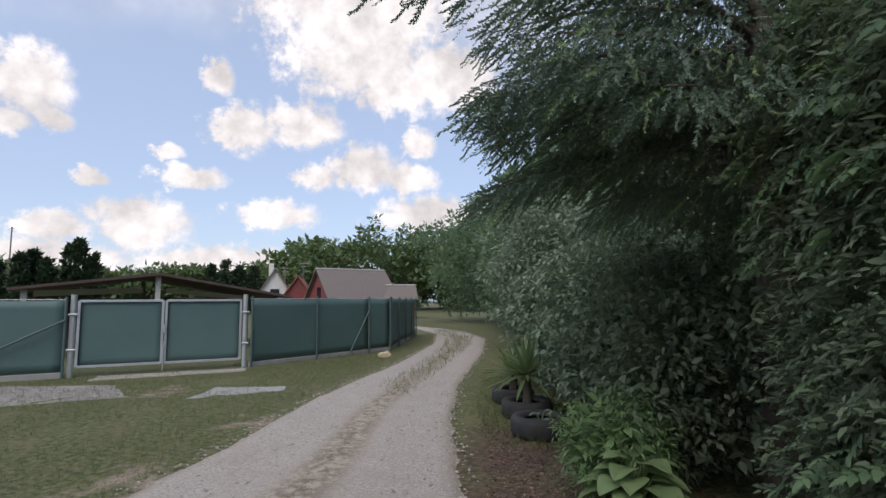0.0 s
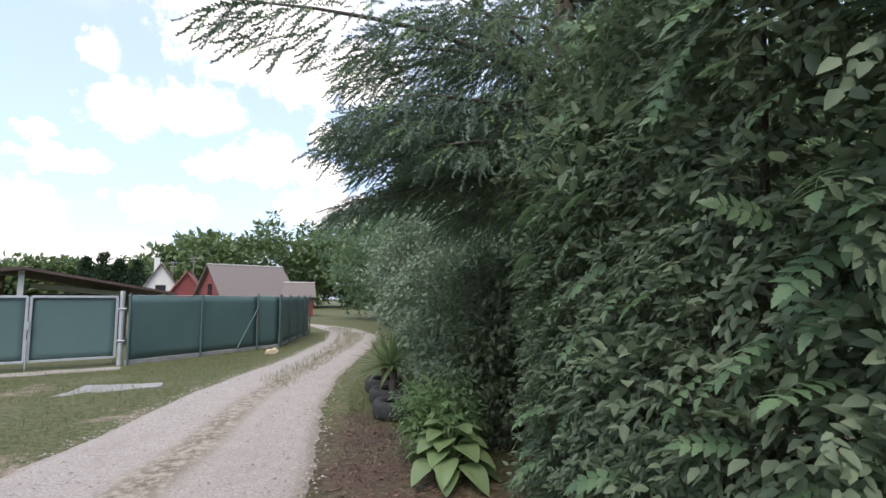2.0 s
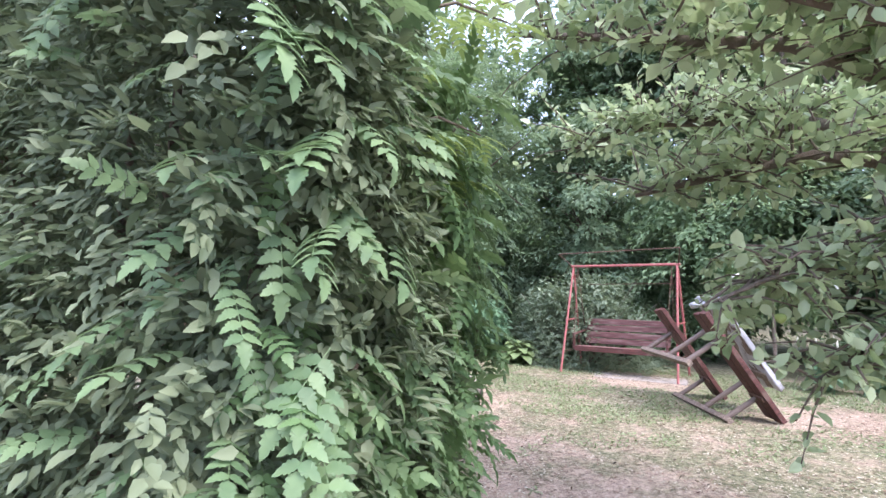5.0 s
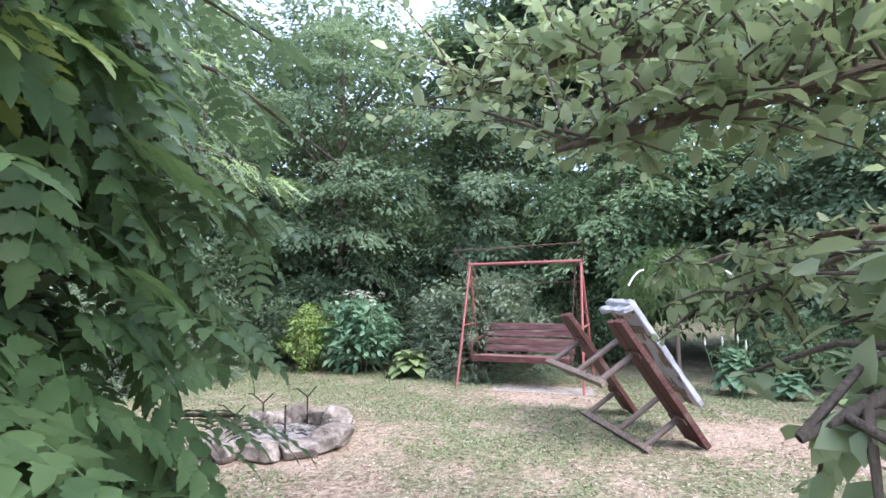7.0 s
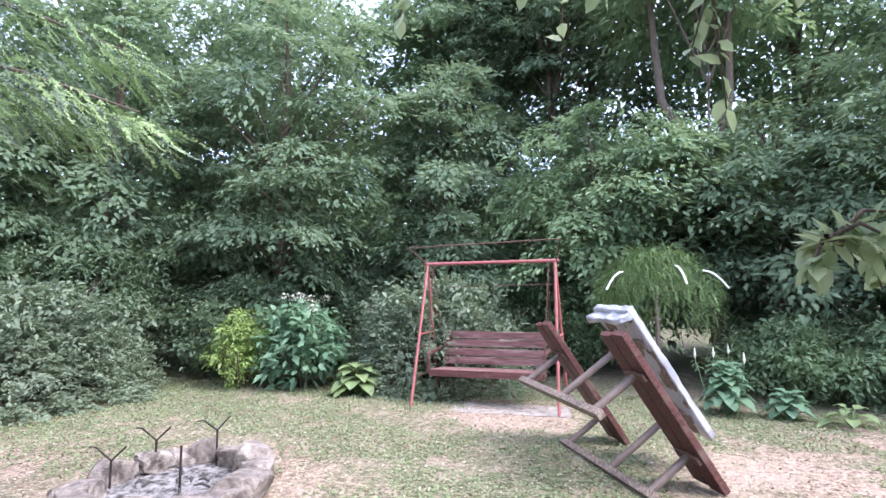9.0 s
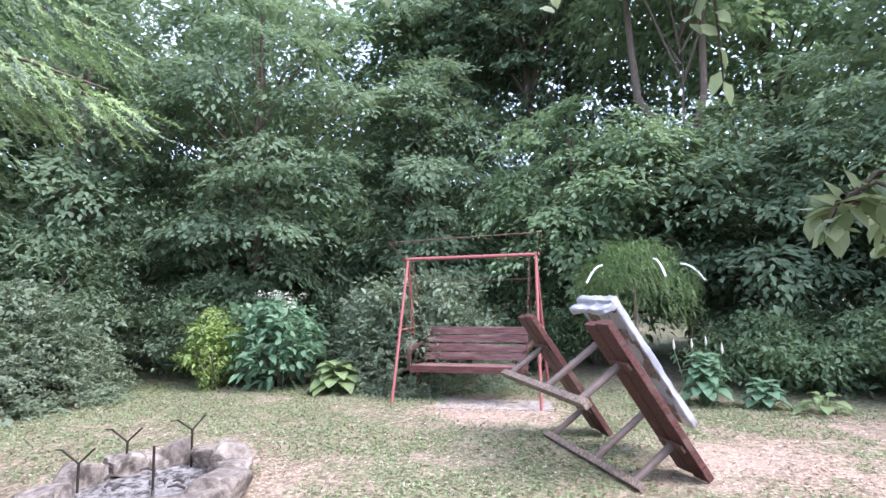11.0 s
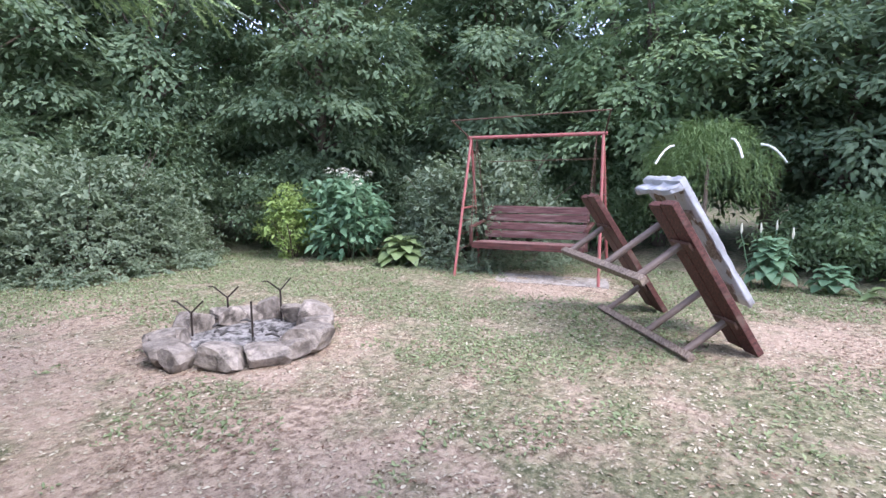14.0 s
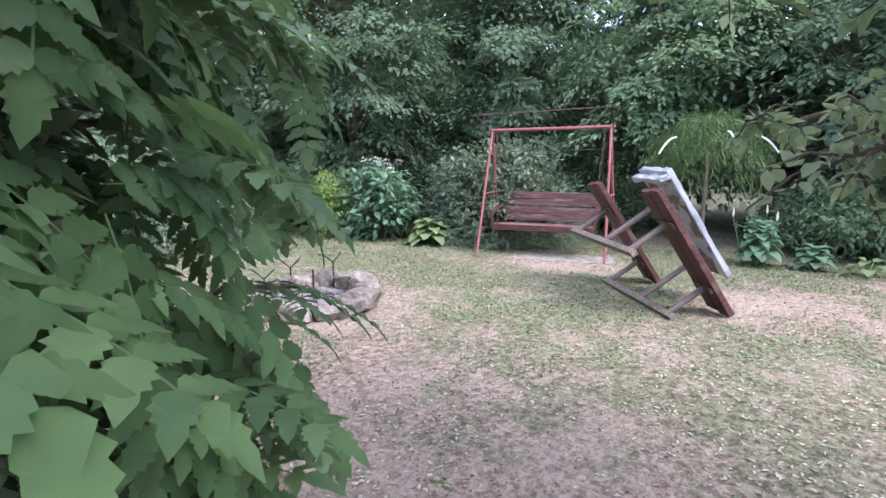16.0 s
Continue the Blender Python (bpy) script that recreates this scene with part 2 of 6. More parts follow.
def rust_build(t):
    n = tex_noise(t, 20, 6)
    return shine(t, mix(t, n, (0.06, 0.035, 0.03), (0.18, 0.1, 0.075)), 0.75, 0.3, bump=n, depth=0.002)


RUST = material("rust", rust_build)


def tube_build(t):
    n = tex_noise(t, 16, 6)
    return shine(t, mix(t, n, (0.075, 0.055, 0.05), (0.19, 0.15, 0.135)), 0.55, 0.2, bump=n, depth=0.002)


TUBE = material("tube", tube_build)


def iron_build(t):
    n = tex_noise(t, 30, 5)
    return shine(t, mix(t, n, (0.015, 0.013, 0.013), (0.06, 0.045, 0.04)), 0.7, 0.4)


IRON = material("iron", iron_build)


def plastic_build(t):
    n = tex_noise(t, 9, 6, 0.65)
    dirt = ramp(t, tex_noise(t, 22, 6, 0.7), 0.56, 0.66, 0, 0.6)
    return shine(t, mix(t, dirt, mix(t, n, (0.28, 0.305, 0.36), (0.5, 0.515, 0.56)), (0.25, 0.2, 0.17)), 0.3, bump=n, depth=0.012, strength=0.6)


COVER = material("plastic_cover", plastic_build)


def rock_build(t):
    n = tex_noise(t, 7, 8, 0.65)
    m = ramp(t, tex_noise(t, 2.2, 4), 0.35, 0.65)
    own = t.nodes.new("ShaderNodeObjectInfo")
    c = mix(t, ramp(t, n, 0.4, 0.58), (0.05, 0.043, 0.038), (0.44, 0.395, 0.36))
    c = mix(t, ramp(t, own.outputs["Random"], 0, 1, 0.0, 0.75), c, (0.1, 0.085, 0.078))
    return shine(t, mix(t, m, c, mix(t, ramp(t, tex_noise(t, 24, 6, 0.7), 0.35, 0.65), (0.1, 0.085, 0.075), (0.4, 0.355, 0.32))), 0.9, bump=n, depth=0.03, strength=0.9)


ROCK = material("rock", rock_build)


def ash_build(t):
    n = tex_noise(t, 16, 6, 0.7)
    return shine(t, mix(t, ramp(t, n, 0.4, 0.58), (0.03, 0.028, 0.028), (0.26, 0.25, 0.25)), 0.95, bump=n, depth=0.02)


ASH = material("ash", ash_build)
CHAR = material("char", lambda t: shine(t, mix(t, tex_noise(t, 25, 5), (0.012, 0.012, 0.012), (0.09, 0.085, 0.085)), 0.9))


def net_build(t):
    n = tex_noise(t, 1.1, 5, 0.6, stretch=(1, 1, 1))
    fine = tex_noise(t, 240, 2)
    c = mix(t, n, (0.08, 0.14, 0.135), (0.125, 0.195, 0.185))
    return shine(t, mix(t, ramp(t, fine, 0.35, 0.65, 0, 0.35), c, (0.035, 0.07, 0.07)), 0.55, bump=n, depth=0.05, strength=0.25, specular=0.4)


NET = material("shade_net", net_build)


def galv_build(t):
    n = tex_noise(t, 12, 6)
    return shine(t, mix(t, n, (0.42, 0.44, 0.46), (0.66, 0.68, 0.7)), 0.45, 0.6)


GALV = material("galvanised", galv_build)
GREENPOST = material("post_paint", lambda t: shine(t, mix(t, tex_noise(t, 9), (0.05, 0.09, 0.09), (0.1, 0.15, 0.15)), 0.6))
RUBBER = material("rubber", lambda t: shine(t, mix(t, tex_noise(t, 14, 5), (0.012, 0.012, 0.013), (0.05, 0.048, 0.046)), 0.75, bump=tex_noise(t, 40), depth=0.004))
CONCRETE = material("concrete", lambda t: shine(t, mix(t, tex_noise(t, 5, 7, 0.65), (0.21, 0.205, 0.195), (0.43, 0.42, 0.405)), 0.95, bump=tex_noise(t, 30, 4), depth=0.006))
DUSTY = material("dusty_concrete", lambda t: shine(t, mix(t, ramp(t, tex_noise(t, 9, 8, 0.7), 0.35, 0.65), (0.16, 0.14, 0.125), (0.37, 0.345, 0.325)), 0.95, bump=tex_noise(t, 30, 4), depth=0.008))
WHITE_PAINT = material("white_paint", lambda t: shine(t, mix(t, tex_noise(t, 7, 4), (0.68, 0.69, 0.72), (0.82, 0.82, 0.84)), 0.45))
PLASTER = material("plaster", lambda t: shine(t, mix(t, tex_noise(t, 2, 5), (0.55, 0.54, 0.5), (0.72, 0.7, 0.66)), 0.9))
ROOF_GREY = material("roof_grey", lambda t: shine(t, mix(t, tex_noise(t, 3, 7, 0.65, stretch=(3, 3, 0.6)), (0.12, 0.098, 0.09), (0.24, 0.2, 0.18)), 0.85))
ROOF_RED = material("roof_red", lambda t: shine(t, mix(t, tex_noise(t, 3, 6), (0.2, 0.065, 0.055), (0.3, 0.11, 0.095)), 0.8))
RED_WALL = material("red_wall", lambda t: shine(t, mix(t, tex_noise(t, 2, 5), (0.16, 0.038, 0.038), (0.25, 0.065, 0.06)), 0.8))
DARK_ROOF = material("dark_roof", lambda t: shine(t, mix(t, tex_noise(t, 4, 5), (0.06, 0.036, 0.034), (0.14, 0.09, 0.08)), 0.7))
GLASS_DARK = material("dark_window", lambda t: shine(t, (0.02, 0.025, 0.03), 0.08))
TERRACOTTA = material("pale_stone", lambda t: shine(t, mix(t, tex_noise(t, 9, 5), (0.5, 0.4, 0.25), (0.7, 0.6, 0.42)), 0.9))


def road_build(t):
    at = t.nodes.new("ShaderNodeVertexColor")
    at.layer_name = "wear"
    s = t.nodes.new("ShaderNodeSeparateColor")
    t.links.new(at.outputs[0], s.inputs[0])
    grit = tex_noise(t, 45, 8, 0.75)
    fine = tex_noise(t, 12, 8, 0.72)
    mid = tex_noise(t, 2.4, 7, 0.65)
    c = mix(t, ramp(t, grit, 0.35, 0.65), (0.24, 0.205, 0.18), (0.52, 0.475, 0.435))
    c = mix(t, ramp(t, mid, 0.46, 0.66, 0, 0.5), c, (0.34, 0.29, 0.25))
    loose = mix(t, ramp(t, fine, 0.4, 0.6), (0.15, 0.115, 0.08), (0.4, 0.35, 0.29))
    k = t.nodes.new("ShaderNodeMath")
    k.operation = "MULTIPLY_ADD"
    t.links.new(fine, k.inputs[0])
    k.inputs[1].default_value = 2.4
    t.links.new(ramp(t, s.outputs[0], 0, 1, -1.75, -0.45), k.inputs[2])
    c = mix(t, ramp(t, k.outputs[0], 0.0, 0.45), c, loose)
    return shine(t, c, 0.95, bump=grit, depth=0.012, strength=0.8)


ROAD = material("gravel_road", road_build)


def ground_build(t):
    at = t.nodes.new("ShaderNodeVertexColor")
    at.layer_name = "cover"
    s = t.nodes.new("ShaderNodeSeparateColor")
    t.links.new(at.outputs[0], s.inputs[0])
    grit = tex_noise(t, 38, 8, 0.75)
    fine = tex_noise(t, 15, 8, 0.74)
    mid = tex_noise(t, 2.6, 7, 0.68)
    wide = tex_noise(t, 0.8, 4)
    dirt = mix(t, ramp(t, fine, 0.4, 0.6), (0.131, 0.090, 0.067), (0.425, 0.335, 0.262))
    dirt = mix(t, ramp(t, wide, 0.42, 0.6, 0, 0.5), dirt, (0.399, 0.312, 0.255))
    dirt = mix(t, ramp(t, grit, 0.53, 0.64, 0, 0.6), dirt, (0.538, 0.449, 0.378))
    dirt = mix(t, ramp(t, grit, 0.44, 0.36, 0, 0.7), dirt, (0.112, 0.072, 0.055))
    green = mix(t, ramp(t, fine, 0.42, 0.6), (0.040, 0.058, 0.017), (0.161, 0.160, 0.069))
    green = mix(t, ramp(t, mid, 0.48, 0.66, 0, 0.6), green, (0.169, 0.140, 0.076))
    green = mix(t, ramp(t, grit, 0.56, 0.7, 0, 0.5), green, (0.265, 0.242, 0.153))
    lawn_green = mix(t, ramp(t, fine, 0.42, 0.6), (0.068, 0.078, 0.038), (0.241, 0.234, 0.145))
    lawn_green = mix(t, ramp(t, grit, 0.54, 0.66, 0, 0.8), lawn_green, (0.402, 0.374, 0.290))
    green = mix(t, s.outputs[2], green, lawn_green)
    edge = t.nodes.new("ShaderNodeMath")
    edge.operation = "MULTIPLY_ADD"
    t.links.new(mid, edge.inputs[0])
    edge.inputs[1].default_value = 2.2
    t.links.new(ramp(t, s.outputs[0], 0, 1, -1.55, -0.45), edge.inputs[2])
    c = mix(t, ramp(t, edge.outputs[0], 0.0, 0.5), green, dirt)
    brown = mix(t, ramp(t, fine, 0.35, 0.65), (0.040, 0.023, 0.019), (0.161, 0.094, 0.073))
    c = mix(t, s.outputs[1], c, brown)
    return shine(t, c, 0.97, bump=fine, depth=0.03, strength=0.8)


GROUND = material("ground", ground_build)

# ---- mesh helpers ----


def raw_mesh(name, verts, faces, mats):
    """A mesh from arrays: verts (n, 3), faces (m, k)."""
    verts, faces = np.asarray(verts, np.float32), np.asarray(faces, np.int32)
    me = bpy.data.meshes.new(name)
    me.vertices.add(len(verts))
    me.vertices.foreach_set("co", verts.ravel())
    me.loops.add(faces.size)
    me.loops.foreach_set("vertex_index", faces.ravel())
    me.polygons.add(len(faces))
    me.polygons.foreach_set("loop_start", np.arange(0, faces.size, faces.shape[1], dtype=np.int32))
    for m in (mats if isinstance(mats, (list, tuple)) else [mats]):
        me.materials.append(m)
    me.update(calc_edges=True)
    me.validate()
    return me


def thing(name, label, category, place=(0, 0, 0), turn=0.0, group=""):
    ob = new(name)
    ob.matrix_basis = pose(*place, 0, 0, turn)
    return tagged(ob, label, category, group)


def child(name, me, parent, label="", smooth=False):
    ob = new(name, me)
    ob.parent = parent
    if smooth:
        me.shade_smooth()
    return tagged(ob, label) if label else ob


def part(name, bm, mat, parent, label="", smooth=False):
    me = bpy.data.meshes.new(name)
    bm.to_mesh(me)
    bm.free()
    me.materials.append(mat)
    return child(name, me, parent, label, smooth)


def box(bm, size, m, bevel=0.0):
    made = bmesh.ops.create_cube(bm, size=1.0, matrix=m @ Matrix.Diagonal((*size, 1)))
    if bevel:
        edges = list({e for v in made["verts"] for e in v.link_edges})
        bmesh.ops.bevel(bm, geom=edges, offset=bevel, segments=2, affect="EDGES", profile=0.6)
    return bm


def beam(bm, a, b, w, h, up=(0, 0, 1), bevel=0.004):
    """A squared timber from a to b."""
    a, b = Vector(a), Vector(b)
    x = (b - a).normalized()
    y = Vector(up).cross(x).normalized()
    z = x.cross(y)
    m = Matrix((x, y, z)).transposed().to_4x4()
    m.translation = (a + b) / 2
    return box(bm, ((b - a).length, w, h), m, bevel)


def tube_arrays(points, radii, sides=8):
    """Verts and quad faces of a tapered tube along points."""
    pts = [Vector(p) for p in points]
    verts, faces = [], []
    ref = Vector((0.31, 0.17, 0.93)).normalized()
    for i, p in enumerate(pts):
        d = (pts[min(i + 1, len(pts) - 1)] - pts[max(i - 1, 0)]).normalized()
        u = d.cross(ref)
        if u.length < 0.1:
            u = d.cross(Vector((1, 0, 0)))
        u.normalize()
        v = d.cross(u)
        for k in range(sides):
            a = 2 * math.pi * k / sides
            verts.append(p + radii[i] * (math.cos(a) * u + math.sin(a) * v))
    for i in range(len(pts) - 1):
        for k in range(sides):
            j = (k + 1) % sides
            faces.append((i * sides + k, i * sides + j, (i + 1) * sides + j, (i + 1) * sides + k))
    return np.array(verts), np.array(faces)


def tubes_mesh(name, runs, mat, sides=8):
    """Several tubes in one mesh: runs of (points, radii)."""
    vs, fs, n = [], [], 0
    for points, radii in runs:
        v, f = tube_arrays(points, radii, sides)
        vs.append(v)
        fs.append(f + n)
        n += len(v)
    return raw_mesh(name, np.concatenate(vs), np.concatenate(fs), mat)


def tubes_each(name, runs, mat, parent, sides=5):
    """Each tube a part of its own."""
    for run in runs:
        child(name, tubes_mesh(name, [run], mat, sides), parent)


def rod(name, a, b, r, mat, parent, label="", sides=10):
    v, f = tube_arrays([a, b], [r, r], sides)
    bm = bmesh.new()
    vs = [bm.verts.new(p) for p in v]
    for q in f:
        bm.faces.new([vs[i] for i in q])
    bm.faces.new(vs[:sides])
    bm.faces.new(list(reversed(vs[sides:])))
    bmesh.ops.recalc_face_normals(bm, faces=bm.faces)
    ob = part(name, bm, mat, parent, label)
    return ob


def frames_for(ways, ups, rng):
    """Turn matrices (n, 3, 3) whose y runs along ways and whose z leans to ups."""
    y = ways / np.linalg.norm(ways, axis=1, keepdims=True)
    x = np.cross(y, ups)
    x /= np.linalg.norm(x, axis=1, keepdims=True) + 1e-9
    z = np.cross(x, y)
    return np.stack([x, y, z], -1)


def scatter(name, shape, places, ways, ups, sizes, mats, rng):
    """One mesh of many copies of a small shape (verts, faces): y along ways."""
    sv, sf = shape
    rot = frames_for(ways, ups, rng)
    v = np.einsum("nij,kj->nki", rot, sv) * np.asarray(sizes)[:, None, None] + places[:, None]
    f = sf[None] + (np.arange(len(places)) * len(sv))[:, None, None]
    return raw_mesh(name, v.reshape(-1, 3), f.reshape(-1, sf.shape[1]), mats)


# leaf shapes: unit length along y, root at the origin, top side +z
LEAF = (np.array([(0, 0, 0), (0.24, 0.42, 0.07), (0, 1, -0.1), (-0.24, 0.42, 0.07)]), np.array([(0, 1, 2), (0, 2, 3)]))
OVAL = (np.array([(0, 0, 0), (0.3, 0.28, 0.06), (0.27, 0.65, 0.03), (0, 1.05, -0.1), (-0.27, 0.65, 0.03), (-0.3, 0.28, 0.06), (0, 0.45, 0)]),
        np.array([(0, 1, 6), (1, 2, 6), (2, 3, 6), (3, 4, 6), (4, 5, 6), (5, 0, 6)]))
POINTED = (np.array([(0, 0, 0), (0.28, 0.3, 0.06), (0.21, 0.7, 0.0), (0, 1.08, -0.14), (-0.21, 0.7, 0.0), (-0.28, 0.3, 0.06)]),
           np.array([(0, 1, 2), (0, 2, 3), (0, 3, 4), (0, 4, 5)]))
SLIM = (np.array([(0, 0, 0), (0.12, 0.4, 0.04), (0, 1, -0.08), (-0.12, 0.4, 0.04)]), np.array([(0, 1, 2), (0, 2, 3)]))
BLADE = (np.array([(-0.03, 0, 0), (0.03, 0, 0), (0.0, 1, 0.12)]), np.array([(0, 1, 2)]))


def compound_shape(pairs=4):
    """A feathered leaf: toothed leaflets in pairs along a bowed stalk, one at its end."""
    verts, faces = [], []

    def leaflet(root, way, size):
        way = Vector(way).normalized()
        side = Vector((way.y, -way.x, 0)).normalized()
        up = side.cross(way)
        k = len(verts)
        outline = [(0, 0, 0), (0.2, 0.1, 0.03), (0.29, 0.25, 0.05), (0.25, 0.3, 0.03), (0.33, 0.43, 0.04), (0.23, 0.47, 0.02), (0.27, 0.61, 0.02), (0.16, 0.64, 0.01), (0.17, 0.79, -0.02), (0, 1.08, -0.12)]
        outline += [(-a, b, c) for a, b, c in reversed(outline[1:9])]
        for a, b, c in outline:
            verts.append(Vector(root) + size * (a * side + b * way + c * up))
        mid = len(verts)
        verts.append(Vector(root) + size * 0.5 * way)
        n = len(outline)
        for i in range(n):
            faces.append((k + i, k + (i + 1) % n, mid))

    def stalk(s):
        return (0, s, -0.25 * s * s)
    for i in range(pairs):
        s = 0.16 + 0.66 * i / max(1, pairs - 1)
        size = 0.265 * (1 - 0.3 * abs(i - pairs * 0.4) / pairs)
        for sign in (1, -1):
            leaflet(stalk(s), (sign * 1.0, 0.55, -0.14), size * 1.08)
    leaflet(stalk(0.88), (0, 1, -0.5), 0.32)
    k = len(verts)
    for i in range(5):
        s = i * 0.88 / 4
        verts.append(Vector(stalk(s)) + Vector((0.006, 0, 0)))
        verts.append(Vector(stalk(s)) - Vector((0.006, 0, 0)))
    for i in range(4):
        faces.append((k + 2 * i, k + 2 * i + 1, k + 2 * i + 3))
        faces.append((k + 2 * i, k + 2 * i + 3, k + 2 * i + 2))
    return np.array(verts), np.array(faces)


COMPOUND = compound_shape(5)


def twig_shape(count, rng):
    """A hanging spruce twig set all round with needles."""
    verts, faces = [], []
    for i in range(count):
        s = i / count
        a = rng.uniform(0, 2 * math.pi)
        root = np.array((0, s, -0.12 * s * s))
        out = np.array((math.cos(a), 0.75, math.sin(a) * 0.8))
        out *= 0.13 * (1 - 0.4 * s) / np.linalg.norm(out)
        across = np.cross(out, (0.3, 0.2, 1.0))
        across *= 0.027 / (np.linalg.norm(across) + 1e-9)
        k = len(verts)
        verts += [root - across, root + across, root + out]
        faces.append((k, k + 1, k + 2))
    k = len(verts)
    verts += [np.array((-0.012, 0, 0)), np.array((0.012, 0, 0)), np.array((0, 1, -0.12))]
    faces.append((k, k + 1, k + 2))
    return np.array(verts), np.array(faces)


TWIG = twig_shape(36, np.random.default_rng(5))


def unit(rng, n):
    d = rng.normal(size=(n, 3))
    return d / np.linalg.norm(d, axis=1, keepdims=True)


def cloud_leaves(rng, centres, radii, per, squash=0.75):
    """Places on and in balls round the centres, and the way out of each ball."""
    n = len(centres) * per
    c, r = np.repeat(centres, per, 0), np.repeat(radii, per)
    d = unit(rng, n)
    d[:, 2] = np.abs(d[:, 2]) * np.where(rng.random(n) < 0.72, 1, -1)
    depth = r * rng.uniform(0.5, 1.05, n)
    p = c + d * depth[:, None] * (1, 1, squash)
    return p, d


def foliage(name, rng, centres, radii, per, size, shape, mats, parent, label="", droop=0.35, squash=0.75):
    p, d = cloud_leaves(rng, centres, radii, per, squash)
    p[:, 2] = np.maximum(p[:, 2], 0.03)
    way = d * (1, 1, 0.4) + rng.normal(size=p.shape) * 0.55
    way[:, 2] -= droop
    up = np.array((0, 0, 1.0)) + d * 0.5 + rng.normal(size=p.shape) * 0.35
    s = size * rng.uniform(0.65, 1.25, len(p))
    return child(name, scatter(name, shape, p, way, up, s, mats, rng), parent, label)


def sprays(name, rng, centres, radii, middle, per, size, shape, mats, parent, tilt=0.45):
    """Flat leafy sprays: each a drooping fan of leaves round its centre, leaning out from the crown's middle."""
    n = len(centres) * per
    out = centres - middle
    out[:, 2] *= 0.3
    out /= np.linalg.norm(out, axis=1, keepdims=True) + 1e-6
    normal = np.array((0, 0, 1.0)) + out * tilt + rng.normal(size=out.shape) * 0.16
    normal /= np.linalg.norm(normal, axis=1, keepdims=True)
    along_ = np.cross(normal, np.cross(out, normal))
    along_ /= np.linalg.norm(along_, axis=1, keepdims=True) + 1e-6
    across = np.cross(normal, along_)
    k = np.repeat(np.arange(len(centres)), per)
    a, r = rng.uniform(0, 2 * math.pi, n), np.sqrt(rng.random(n))
    # ragged outline: the fan's reach changes with the angle
    reach = radii[k] * (0.72 + 0.28 * np.sin(a * 3 + k * 1.7) + 0.16 * np.sin(a * 7 + k * 2.9)) * r
    u, v = np.cos(a) * reach * 1.15, np.sin(a) * reach * 0.85
    p = centres[k] + along_[k] * u[:, None] + across[k] * v[:, None]
    p += normal[k] * (rng.normal(size=n) * 0.07 * radii[k] - 0.22 * radii[k] * r ** 2)[:, None]
    p[:, 2] = np.maximum(p[:, 2], 0.04)
    way = along_[k] * np.cos(a)[:, None] + across[k] * np.sin(a)[:, None] + out[k] * 0.5 + rng.normal(size=p.shape) * 0.35
    way[:, 2] -= 0.35
    up = normal[k] + rng.normal(size=p.shape) * 0.28
    return child(name, scatter(name, shape, p, way, up, size * rng.uniform(0.6, 1.3, n), mats, rng), parent)


def twig_leaves(rng, root, face, reach, leaves, lift, droop=0.35, stray=0.55, lean=0.95):
    """Leaves in two rows along short shoots that grow out of a face: places, ways and upper sides."""
    n = len(root)
    shoot = face * 0.7 + rng.normal(size=(n, 3)) * stray + (0, 0, lift)
    shoot /= np.linalg.norm(shoot, axis=1, keepdims=True)
    length = rng.uniform(*reach, n)
    across = np.cross(shoot, (0.0, 0.0, 1.0))
    across /= np.linalg.norm(across, axis=1, keepdims=True) + 1e-6
    ps, ws, us = [], [], []
    for i in range(leaves):
        u = i / (leaves - 1)
        sign = 1 if i % 2 else -1
        ps.append(root + shoot * (length * u)[:, None] - np.array((0, 0, droop)) * (length * u * u)[:, None] + rng.normal(size=(n, 3)) * 0.008)
        ws.append(shoot * (0.35 + 0.6 * u) + across * sign * (0.9 - 0.8 * u) - np.array((0, 0, 0.3)) + rng.normal(size=(n, 3)) * 0.22)
        us.append(face * lean + np.array((0, 0, 0.75)) + rng.normal(size=(n, 3)) * 0.25)
    p = np.concatenate(ps)
    p[:, 2] = np.maximum(p[:, 2], 0.03)
    return p, np.concatenate(ws), np.concatenate(us)


def egg(rng, n, base, rx, ry, z0, z1, lump=0.25, shell=0.55):
    """Clump centres filling the outer part of an egg-shaped crown."""
    d = unit(rng, n)
    k = rng.uniform(shell, 1.0, n) ** 0.6 * (1 + lump * rng.normal(size=n) * 0.5)
    mid, half = (z0 + z1) / 2, (z1 - z0) / 2
    return np.stack([base[0] + d[:, 0] * rx * k, base[1] + d[:, 1] * ry * k, mid + d[:, 2] * half * np.minimum(k, 1.05)], 1)


